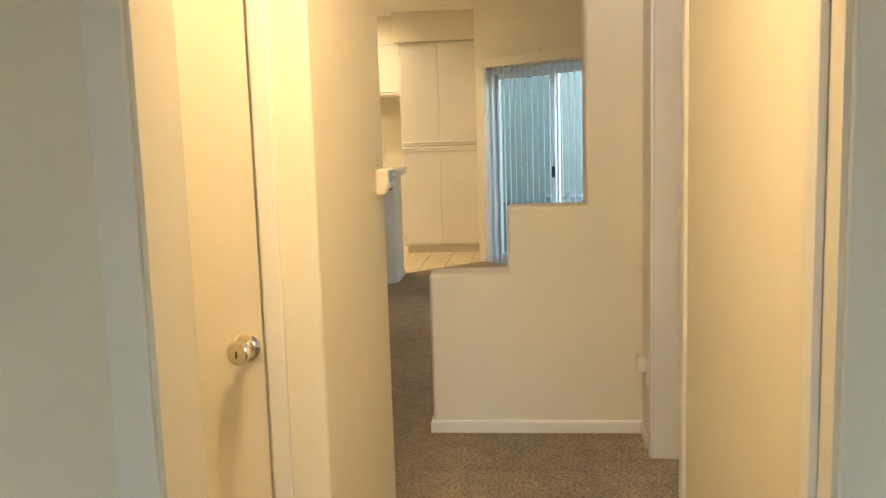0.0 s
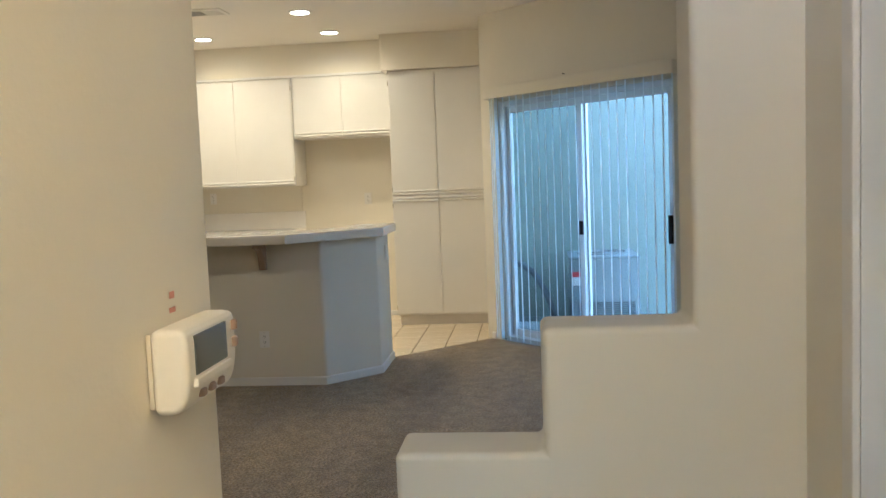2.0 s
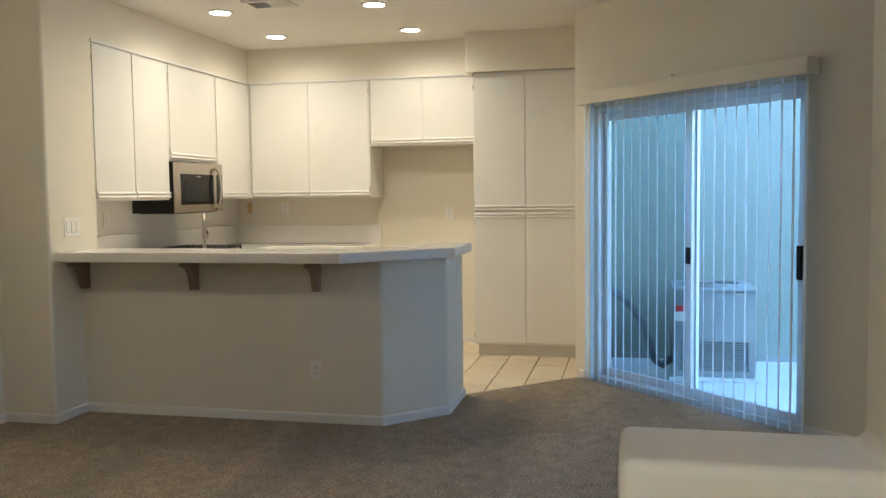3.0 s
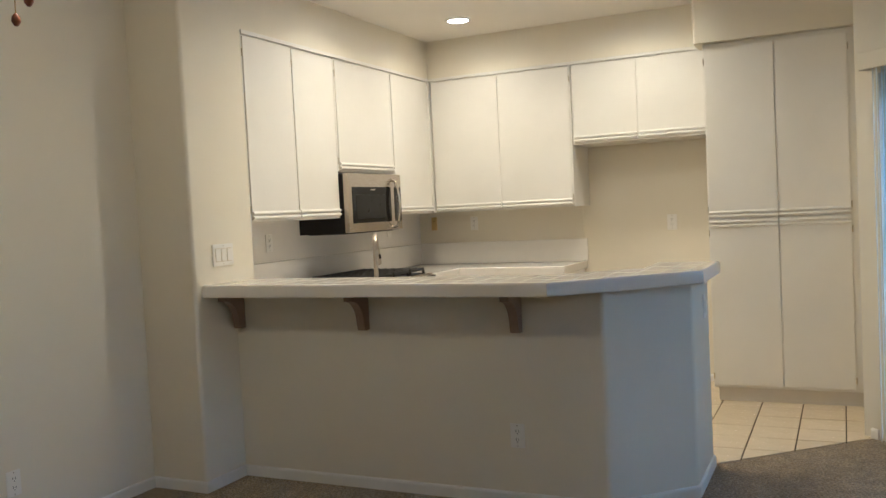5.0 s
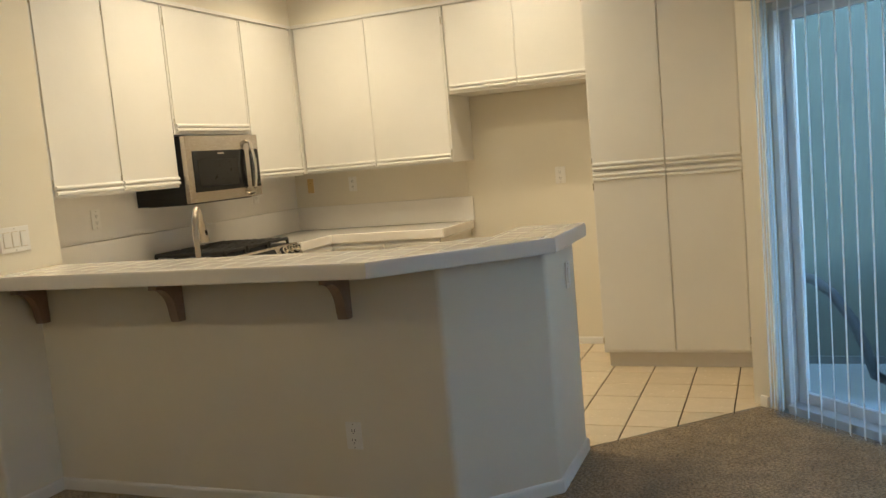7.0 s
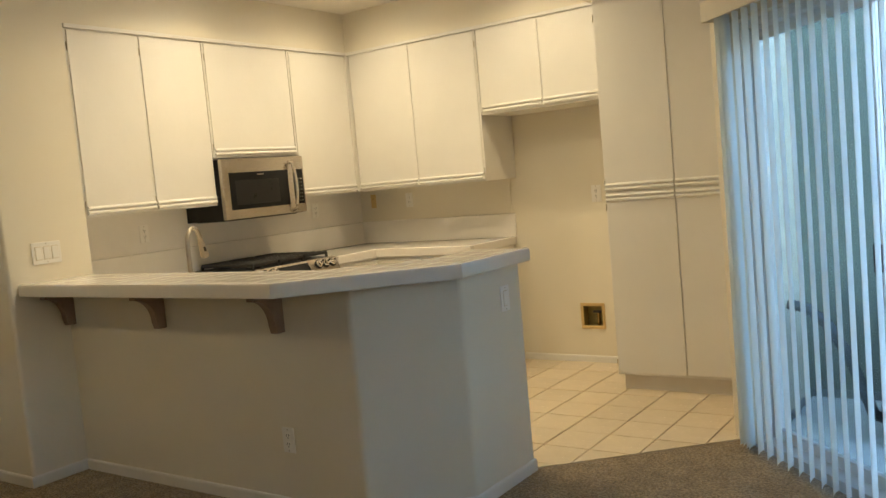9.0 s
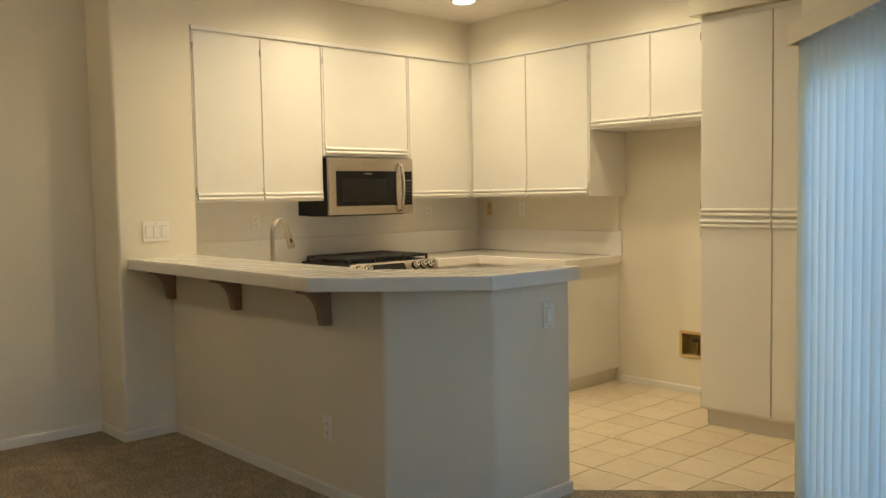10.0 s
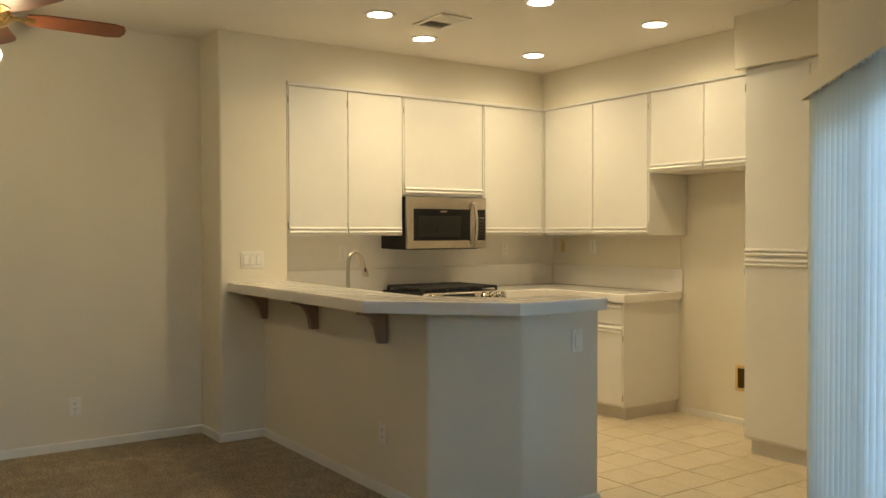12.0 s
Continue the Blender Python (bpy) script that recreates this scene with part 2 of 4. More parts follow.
def tube(bm, pts, radius, seg=10):
    """A round pipe along points; radius a number or one for each point."""
    pts = [Vector(p) for p in pts]
    rings = []
    for i, p in enumerate(pts):
        d = (pts[min(i + 1, len(pts) - 1)] - pts[max(i - 1, 0)]).normalized()
        up = Vector((0, 0, 1)) if abs(d.z) < 0.95 else Vector((1, 0, 0))
        u = d.cross(up).normalized()
        w = d.cross(u)
        r = radius[i] if isinstance(radius, (list, tuple)) else radius
        rings.append([bm.verts.new(p + r * (math.cos(2 * math.pi * k / seg) * u + math.sin(2 * math.pi * k / seg) * w)) for k in range(seg)])
    fs = []
    for a, c in zip(rings, rings[1:]):
        for k in range(seg):
            fs.append(bm.faces.new((a[k], a[(k + 1) % seg], c[(k + 1) % seg], c[k])))
    fs.append(bm.faces.new(rings[0]))
    fs.append(bm.faces.new(rings[-1]))
    bmesh.ops.recalc_face_normals(bm, faces=fs)
    return bm


def smooth_normals(me):
    """Corner normals weighted by face size, so that broad faces stay flat and rounded edges stay soft."""
    me.shade_smooth()
    around = [[] for _ in me.vertices]
    for p in me.polygons:
        for v in p.vertices:
            around[v].append((p.normal.copy(), p.area))
    normals = []
    for p in me.polygons:
        for v in p.vertices:
            n = Vector((0, 0, 0))
            for q, area in around[v]:
                if q.dot(p.normal) > 0.72:
                    n += q * area
            normals.append(tuple(n.normalized()) if n.length > 1e-12 else tuple(p.normal))
    me.normals_split_custom_set(normals)


def mesh_of(bm, name, material, smooth=False):
    me = bpy.data.meshes.new(name)
    bm.to_mesh(me)
    bm.free()
    if smooth:
        smooth_normals(me)
    me.materials.append(material)
    return me


def part(name, bm, material, parent, label="", smooth=True):
    ob = new(name, mesh_of(bm, name, material, smooth))
    ob.parent = parent
    ob.matrix_parent_inverse = parent.matrix_basis.inverted()
    if label:
        tagged(ob, label)
    return ob


def thing(name, at, label, category, group="", kind=""):
    ob = new(name)
    ob.empty_display_size = 0.05
    ob.matrix_basis = pose(*at)
    return tagged(ob, label, category, group, kind)


def solid(name, bm, material, label, category, kind="", group="", smooth=True):
    return tagged(new(name, mesh_of(bm, name, material, smooth)), label, category, group, kind)


def structure(name, bm, material, label, category):
    return solid(name, bm, material, label, category, "structure")


B = bmesh.new

# ---- structure ----
KX, KY = -3.24, 10.62          # kitchen: face of the west and of the north wall
O = Vector((0.28, 9.22, 0))     # where the slanting door wall begins
U, NV = Vector((1, -1, 0)).normalized(), Vector((1, 1, 0)).normalized()
D = Matrix((U, NV, Vector((0, 0, 1)))).transposed().to_4x4()
D.translation = O               # along the door wall, outwards, up
DA0, DA1, DHEAD, DLEN, DTH = 0.10, 1.91, 2.04, 4.70, 0.17

structure("ground", prism(B(), [(-400, -400), (400, -400), (400, 400), (-400, 400)], -0.6, -0.12), M_GROUND, "bare earth reaching to the horizon", "ground")
structure("subfloor", prism(B(), [(-3.36, -4.3), (3.7, -4.3), (3.7, 5.95), (0.34, 9.31), (0.40, 10.74), (-3.36, 10.74)], -0.12, -0.02), M_SLAB, "concrete slab under the rooms", "floor")
carpet = structure("floor_carpet", prism(B(), [(-3.24, -4.2), (3.6, -4.2), (3.6, 5.9), (0.34, 9.16), (0.28, 9.205), (-0.5, 8.475), (-0.58, 8.3), (-0.9, 7.69), (-3.24, 7.69)], -0.02, 0.0), M_CARPET, "brown cut-pile carpet laid wall to wall", "carpet")
tile_floor = structure("floor_tiles", prism(B(), [(-3.24, 7.69), (-0.9, 7.69), (-0.58, 8.3), (-0.5, 8.475), (0.28, 9.205), (0.28, KY), (-3.24, KY)], -0.02, -0.006), M_GROUT, "cream ceramic kitchen floor tiles with dark grout", "tiled floor")

structure("ceiling", prism(B(), [(-3.36, 2.66), (1.25, 2.66), (1.25, 1.1), (3.72, 1.1), (3.72, 5.95), (0.42, 9.25), (0.42, 10.74), (-3.36, 10.74)], CEILING, CEILING + 0.1), M_CEIL, "off-white textured drywall ceiling", "ceiling")
structure("ceiling_hall", box(B(), -1.7, 3.0, -4.3, 2.66, 2.42, 2.52), M_CEIL, "lower drywall ceiling over the hall", "ceiling")
box_wall = [
    ("wall_west", (-3.36, KX, 2.66, 10.74, 0, CEILING), "long plain off-white living room wall"),
    ("wall_south", (KX, 0.15, 2.66, 2.78, 0, CEILING), "plain off-white wall that closes the living room"),
]
for nm, (a, b, c, d, e, f), lb in box_wall:
    structure(nm, box(B(), a, b, c, d, e, f), M_WALL, lb, "wall")
bm = B()
WX0, WX1, WZ0, WZ1 = -1.225, -1.06, 0.262, 0.428      # niche of the water valve
for q in ((KX, WX0, KY, 10.74, 0, CEILING), (WX1, 0.40, KY, 10.74, 0, CEILING), (WX0, WX1, KY, 10.74, 0, WZ0), (WX0, WX1, KY, 10.74, WZ1, CEILING), (WX0, WX1, KY + 0.09, 10.74, WZ0, WZ1)):
    box(bm, *q)
structure("wall_north", bm, M_WALL, "off-white kitchen wall behind the cabinets", "wall")
structure("wall_stub", prism(B(), [(KX, 7.30), (-2.88, 7.30), (-2.88, 7.79), (KX, 7.79)], 0, CEILING, bevel=0.02, only=(1,)), M_WALL, "short drywall return with rounded corners beside the bar", "wall")
structure("wall_pantry_side", box(B(), 0.28, 0.40, 9.225, KY, 0, CEILING), M_WALL, "narrow off-white wall between pantry and door", "wall")
structure("wall_soffit_west", prism(B(), [(KX, 7.79), (-2.88, 7.79), (-2.88, 10.18), (KX, 10.18)], 2.487, CEILING), M_WALL, "drywall soffit above the wall cabinets", "soffit")
structure("wall_soffit_north", prism(B(), [(KX, 10.18), (-0.737, 10.18), (-0.737, KY), (KX, KY)], 2.487, CEILING), M_WALL, "drywall soffit above the wall cabinets", "soffit")
structure("wall_soffit_pantry", prism(B(), [(-0.735, 9.895), (0.28, 9.895), (0.28, KY), (-0.735, KY)], 2.452, CEILING, bevel=0.018, only=(0,)), M_WALL, "drywall bulkhead above the pantry cupboard", "soffit")

bm = B()
for a0, a1, z0, z1 in ((-0.06, DA0, 0, CEILING), (DA1, 2.35, 0, CEILING), (DA0, DA1, DHEAD, CEILING), (2.35, 3.0, 0, 0.35), (2.35, 3.0, 2.15, CEILING), (3.0, DLEN, 0, CEILING)):
    box(bm, a0, a1, 0, DTH, z0, z1)
bm.transform(D)
structure("wall_slanting", bm, M_WALL, "slanting drywall wall with the glass door and a window opening", "wall")

# stepped wall at the end of the hall
bm = B()
prism(bm, [(0.285, 0), (3.6, 0), (3.6, CEILING), (1.0, CEILING), (1.0, 1.052), (0.647, 1.052), (0.647, 0.751), (0.285, 0.751)], 3.843, 4.03, axis="y")
es = [e for e in bm.edges if not (abs(e.verts[0].co.z) < 1e-5 and abs(e.verts[1].co.z) < 1e-5) and max(v.co.z for v in e.verts) < CEILING + 1 and min(v.co.x for v in e.verts) < 1.2
      and not (e.verts[0].co.z > 2.7 and e.verts[1].co.z > 2.7)]
bmesh.ops.bevel(bm, geom=es, offset=0.018, segments=4, profile=0.5, affect="EDGES")
structure("wall_stepped", bm, M_WALL, "off-white drywall divider stepping down with rounded corners", "wall")

# hall walls with their door openings
bm = B()
prism(bm, [(-1.7, 1.09), (0.22, 1.09), (0.22, 1.21), (-1.7, 1.21)], 0, 2.42)
box(bm, 1.115, 3.72, 1.09, 1.21, 0, 2.785)
box(bm, 0.22, 1.115, 1.09, 1.21, 2.06, 2.42)
box(bm, -0.87, -0.75, 1.21, 1.97, 0, 2.42)
structure("wall_bedroom_door", bm, M_WALL, "cream wall with the open bedroom doorway", "wall")
bm = B()
box(bm, 0.15, 0.27, 1.97, 2.66, 0, 2.42)
prism(bm, [(0.15, 1.85), (0.27, 1.85), (0.27, 1.97), (0.15, 1.97)], 0, 2.42, bevel=0.012, only=(1,))
box(bm, -0.75, 0.15, 1.85, 1.97, 2.06, 2.42)
prism(bm, [(0.15, 2.66), (0.27, 2.66), (0.27, 2.78), (0.15, 2.78)], 0, CEILING, bevel=0.016, only=(2,))
structure("wall_hall_left", bm, M_WALL, "cream hall wall with a rounded corner and thermostat", "wall")
bm = B()
for y0, y1, z0, z1 in ((1.21, 2.87, 0, 2.785), (3.53, 3.843, 0, 2.785), (2.87, 3.53, 2.06, 2.785)):
    box(bm, 1.25, 1.37, y0, y1, z0, z1)
structure("wall_hall_right", bm, M_WALL, "cream hall wall with a door opening", "wall")

structure("wall_east", box(B(), 3.6, 3.72, 3.843, 5.95, 0, CEILING), M_WALL, "plain off-white wall that closes the room", "wall")

# rooms that close the place: bedroom behind, side room
bm = B()
for q in ((-1.7, -1.58, -4.3, 1.09), (2.88, 3.0, -4.3, 1.09)):
    box(bm, *q, 0, 2.42)
for q in ((-1.58, -0.75, 0, 2.42), (2.1, 2.88, 0, 2.42), (-0.75, 2.1, 0, 0.5), (-0.75, 2.1, 2.15, 2.42)):
    box(bm, q[0], q[1], -4.3, -4.18, q[2], q[3])
structure("wall_bedroom", bm, M_WALL, "plain bedroom walls with a window opening", "wall")
bm = B()
for q in ((1.22, 1.9, 0, CEILING), (2.9, 3.843, 0, CEILING), (1.9, 2.9, 0, 1.0), (1.9, 2.9, 2.0, CEILING)):
    box(bm, 3.6, 3.72, q[0], q[1], q[2], q[3])
structure("wall_side_room", bm, M_WALL, "plain walls of the side room with a window opening", "wall")

# peninsula half wall
PEN = [(-2.88, 7.62), (-0.83, 7.62), (-0.49, 7.955), (-0.49, 8.468), (-0.61, 8.468), (-0.61, 8.005), (-0.88, 7.74), (-2.88, 7.74)]
structure("wall_peninsula", prism(B(), PEN, 0, 1.022, bevel=0.016, only=(1, 2, 3)), M_WALL, "painted half wall with a slanting corner under the bar", "half wall")


def skirting(name, pts, label, h=0.058, t=0.012):
    """A board along a line of wall points, on its right-hand side."""
    bm = B()
    out = []
    P = [Vector((*p, 0)) for p in pts]
    for i, p in enumerate(P):
        d0 = (P[i] - P[i - 1]).normalized() if i else (P[1] - P[0]).normalized()
        d1 = (P[i + 1] - P[i]).normalized() if i + 1 < len(P) else d0
        n0, n1 = Vector((d0.y, -d0.x, 0)), Vector((d1.y, -d1.x, 0))
        n = (n0 + n1).normalized()
        out.append(p + n * (t / max(n.dot(n0), 0.3)))
    prof = [(0.0, 0.0), (1.0, 0.0), (1.0, h - 0.014), (0.75, h - 0.004), (0.35, h), (0.0, h)]
    rings = [[bm.verts.new((p.lerp(o, s)).to_3d() + Vector((0, 0, z))) for s, z in prof] for p, o in zip(P, out)]
    for a, c in zip(rings, rings[1:]):
        for k in range(len(prof)):
            bm.faces.new((a[k], a[(k + 1) % len(prof)], c[(k + 1) % len(prof)], c[k]))
    bm.faces.new(rings[0])
    bm.faces.new(rings[-1])
    bmesh.ops.recalc_face_normals(bm, faces=list(bm.faces))
    return structure(name, bm, M_TRIM, label, "baseboard")


skirting("baseboard", [(KX, 2.80), (KX, 7.30), (-2.88, 7.30), (-2.88, 7.62), (-0.83, 7.62), (-0.49, 7.955), (-0.49, 8.468)], "white painted baseboard along wall and bar")
skirting("baseboard", [(0.285, 4.03), (0.285, 3.843), (1.25, 3.843), (1.25, 3.60)], "white painted baseboard round the stepped wall")
skirting("baseboard", [(1.25, 2.80), (1.25, 1.23)], "white painted baseboard in the hall")
skirting("baseboard", [(0.27, 1.87), (0.27, 2.78), (0.14, 2.78), (-3.2, 2.78)], "white painted baseboard in the hall")
skirting("baseboard", [(-1.73, KY), (-0.68, KY)], "white painted baseboard in the refrigerator alcove", h=0.05)
skirting("baseboard", [(0.28, 9.97), (0.28, 9.22), (0.28 + 0.03, 9.19)], "white painted baseboard beside the pantry")
dp = [D @ Vector((a, 0, 0)) for a in (DA1 + 0.02, DLEN)]
skirting("baseboard", [(p.x, p.y) for p in dp], "white painted baseboard beside the sliding door")

UZ0 = 1.40
# crown strip over the wall cabinets
bm = B()
box(bm, -2.92, -2.873, 7.795, 10.2, 2.462, 2.486, 0.004)
box(bm, -2.873, -0.685, 10.173, 10.22, 2.462, 2.486, 0.004)
box(bm, -2.915, -2.872, 10.158, 10.215, UZ0, 2.461, 0.002)
structure("trim_crown", bm, M_CAB, "thin white moulding along the top of the cabinets", "moulding")

# ---- cabinets ----


def face_m(origin, turn):
    return pose(*origin, 0, 0, turn)


def slab_door(parent, M, x0, x1, z0, z1, ribs="bottom", hinge=-1, t=0.02):
    bm = box(B(), x0, x1, -t, -0.0105, z0, z1, 0.003)
    bm.transform(M)
    d = part("door", bm, M_CAB, parent)
    zs = {"bottom": [z0 + 0.004, z0 + 0.030], "top": [z1 - 0.030, z1 - 0.056], "none": []}[ribs]
    for z in zs:
        bm = prism(B(), [(-t, z), (-t - 0.012, z + 0.004), (-t - 0.014, z + 0.012), (-t - 0.009, z + 0.020), (-t, z + 0.022)], x0 + 0.001, x1 - 0.001, axis="x")
        bm.transform(M)
        part("pull_rib", bm, M_CAB, d)
    if hinge:
        hx = x0 - 0.005 if hinge < 0 else x1 + 0.005
        for hz in (z0 + 0.06, z1 - 0.09):
            bm = cyl(B(), pose(hx, -t + 0.004, hz), 0.0045, 0.0045, 0.045, 10)
            bm.transform(M)
            part("hinge", bm, M_CHROME, d, "small metal hinge")
    return d


def cabinet(name, origin, turn, w, h, d, doors, label, ribs="bottom", hinges=None, group="kitchen wall cabinets", category="cabinet"):
    M = face_m(origin, turn)
    cab = thing(name, origin, label, category, group)
    bm = box(B(), 0.002, w - 0.002, -0.010, d - 0.003, 0, h, 0.002)
    bm.transform(M)
    part("body", bm, M_CAB, cab)
    n = doors
    step = (w - 0.016) / n
    for i in range(n):
        slab_door(cab, M, 0.008 + i * step + 0.006, 0.008 + (i + 1) * step - 0.006, 0.012, h - 0.010, ribs, (hinges or [0] * n)[i])
    return cab


FX, FY = -2.90, 10.20
UZ = 1.395
cabinet("wall_cabinet", (FX, 7.795, UZ), 90, 0.96, 2.462 - UZ, 0.34, 2, "white painted wall cabinet with two tall flat doors", hinges=[-1, -1])
cabinet("wall_cabinet", (FX, 8.757, 1.705), 90, 0.772, 2.462 - 1.705, 0.34, 1, "white painted wall cabinet with one door above the microwave", hinges=[-1])
cabinet("wall_cabinet", (FX, 9.531, UZ), 90, 0.64, 2.462 - UZ, 0.34, 1, "white painted corner wall cabinet with one flat door", hinges=[0])
cabinet("wall_cabinet", (-2.865, FY, UZ), 0, 1.178, 2.462 - UZ, 0.42, 2, "white painted wall cabinet with two flat doors and outlets below", hinges=[0, 1])
cabinet("wall_cabinet", (-1.683, FY, 1.86), 0, 1.0, 2.462 - 1.86, 0.42, 2, "short white wall cabinet above the empty refrigerator space", hinges=[0, 1])

# pantry
pan = thing("pantry_cupboard", (-0.22, 9.96, 0), "tall white pantry cupboard with four flat ribbed doors", "cupboard")
part("body", box(B(), -0.68, 0.278, 9.95, KY - 0.002, 0.10, 2.448, 0.003), M_CAB, pan)
part("toe_kick", box(B(), -0.655, 0.276, 9.99, KY - 0.01, 0.0, 0.10), M_KICK, pan, "recessed beige kick board")
PM = Matrix.Translation((0, 9.96, 0))
for x0, x1, hg in ((-0.672, -0.2335, -1), (-0.2255, 0.205, 1)):
    slab_door(pan, PM, x0, x1, 1.262, 2.42, "bottom", hg)
    slab_door(pan, PM, x0, x1, 0.117, 1.256, "top", hg)


# base cabinets and worktop
CT = 0.945


def base_unit(origin, turn, w, d, cols, label, drawer=True):
    M = face_m(origin, turn)
    cab = thing("base_cabinet", origin, label, "cabinet", "kitchen base cabinets")
    bm = box(B(), 0.001, w - 0.001, -0.010, d, 0.10, CT - 0.045, 0.002)
    bm.transform(M)
    part("body", bm, M_CAB, cab)
    bm = box(B(), 0.001, w - 0.03, 0.05, d, 0, 0.10)
    bm.transform(M)
    part("toe_kick", bm, M_KICK, cab, "recessed beige kick board")
    step = (w - 0.01) / cols
    for i in range(cols):
        x0, x1 = 0.005 + i * step + 0.006, 0.005 + (i + 1) * step - 0.006
        zt = CT - 0.07
        if drawer:
            bm = box(B(), x0, x1, -0.02, -0.0105, 0.725, zt, 0.003)
            prism(bm, [(-0.02, zt - 0.030), (-0.033, zt - 0.026), (-0.033, zt - 0.014), (-0.02, zt - 0.008)], x0 + 0.001, x1 - 0.001, axis="x")
            bm.transform(M)
            part("drawer_front", bm, M_CAB, cab)
            zt = 0.712
        slab_door(cab, M, x0, x1, 0.115, zt, "top", 1 if i == cols - 1 else 0)
    return cab


base_unit((-2.60, 10.0, 0), 0, 0.845, 0.618, 2, "white base cabinet with drawers and ribbed doors")
base_unit((-2.62, 9.532, 0), 90, 0.466, 0.618, 1, "white base cabinet in the kitchen corner")
base_unit((-2.62, 8.42, 0), 90, 0.335, 0.618, 1, "narrow white base cabinet beside the range")
base_unit((-0.92, 8.40, 0), 180, 1.67, 0.64, 3, "white sink base cabinet behind the bar", drawer=False)


def worktop(name, pts, z0, z1, label, bevel_idx):
    ob = thing(name, (pts[0][0], pts[0][1], z0), label, "worktop")
    bm = prism(B(), pts, z0, z1, bevel=0.012, only=bevel_idx)
    part("slab", bm, M_WTILE, ob)
    return ob


wt = worktop("worktop", [(KX + 0.002, 9.532), (-2.59, 9.532), (-2.59, 9.97), (-1.735, 9.97), (-1.735, KY - 0.002), (KX + 0.002, KY - 0.002)], CT - 0.045, CT, "white tiled L-shaped kitchen worktop", (3,))
worktop("worktop", [(KX + 0.002, 7.80), (-0.90, 7.80), (-0.63, 8.05), (-0.63, 8.43), (-2.59, 8.43), (-2.59, 8.757), (KX + 0.002, 8.757)], CT - 0.045, CT, "white tiled worktop behind the bar with the sink", (3,))

for q, nm in (((-2.605, -2.578, 9.534, 9.958, CT - 0.055, CT + 0.010), wt), ((-2.605, -1.722, 9.958, 9.985, CT - 0.055, CT + 0.010), wt), ((-1.749, -1.722, 9.985, KY - 0.026, CT - 0.055, CT + 0.010), wt)):
    part("edge_tile", box(B(), *q, 0.008, 3), M_WTILE, nm)

# tiled splash boards
sp = thing("splashback", (KX, KY, CT), "white tiled splashback round the kitchen worktop", "splashback")
bm = box(B(), KX + 0.002, -1.72, KY - 0.018, KY - 0.002, CT + 0.001, 1.13, 0.005)
part("north_board", bm, M_WTILE, sp)
bm = box(B(), KX + 0.002, KX + 0.018, 7.795, KY - 0.0185, CT + 0.001, 1.13, 0.005)
part("west_board", bm, M_WTILE, sp)
part("upper_panel", box(B(), KX + 0.001, KX + 0.008, 7.795, KY - 0.009, 1.131, UZ - 0.002), M_WTILE, sp)
part("upper_panel", box(B(), KX + 0.009, -1.75, KY - 0.008, KY - 0.001, 1.131, UZ - 0.002), M_WALL, sp)

# bar top
BAR = [(-2.878, 7.36), (-1.0, 7.36), (-0.433, 7.886), (-0.433, 8.462), (-0.74, 8.462), (-0.74, 8.08), (-1.1, 7.775), (-2.878, 7.775)]
bar = thing("bar_counter", (-1.7, 7.6, 1.022), "raised breakfast bar top in glossy white tiles", "bar counter")
part("core", prism(B(), BAR, 1.0225, 1.070, bevel=0.006, only=(1, 2, 3)), M_WGROUT, bar)


def edge_cap(p, q, e0, e1):
    """A rounded cap along the bar's edge from p to q, mitred by the given shifts."""
    p, q = Vector((*p, 0)), Vector((*q, 0))
    d = (q - p).normalized()
    n = Vector((d.y, -d.x, 0))
    prof = [(0.006, 1.018), (0.010, 1.024), (0.010, 1.068), (0.004, 1.079), (-0.008, 1.082), (-0.045, 1.078), (-0.045, 1.066), (-0.004, 1.066), (-0.002, 1.018)]
    bm = B()
    A = [bm.verts.new(p + n * o + d * (o * e0) + Vector((0, 0, z))) for o, z in prof]
    C = [bm.verts.new(q + n * o + d * (o * e1) + Vector((0, 0, z))) for o, z in prof]
    for k in range(len(prof)):
        bm.faces.new((A[k], A[(k + 1) % len(prof)], C[(k + 1) % len(prof)], C[k]))
    bm.faces.new(A)
    bm.faces.new(C)
    bmesh.ops.recalc_face_normals(bm, faces=list(bm.faces))
    part("edge_tile", bm, M_WTILE, bar)


T = math.tan(radians(22))
edge_cap(BAR[0], BAR[1], 0, T)
edge_cap(BAR[1], BAR[2], -T, T)
edge_cap(BAR[2], BAR[3], -T, 0)


def corbel(x):
    """A bracket under the bar: a board with a hollow curve."""
    ob = thing("bar_bracket", (x, 7.62, 0.83), "taupe painted wooden bracket holding up the bar", "bracket", "brackets under the bar")
    pts = [(7.619, 1.02), (7.455, 1.02), (7.455, 1.0)]
    for i in range(9):
        a = i / 8 * math.pi / 2
        pts.append((7.455 + 0.111 * math.sin(a), 0.985 - 0.125 * (1 - math.cos(a))))
    pts += [(7.572, 0.84), (7.576, 0.825), (7.619, 0.825)]
    bm = prism(B(), pts, x - 0.022, x + 0.022, axis="x")
    part("board", bm, M_CORBEL, ob)
    return ob


for cx in (-2.845, -2.060, -1.235):
    corbel(cx)

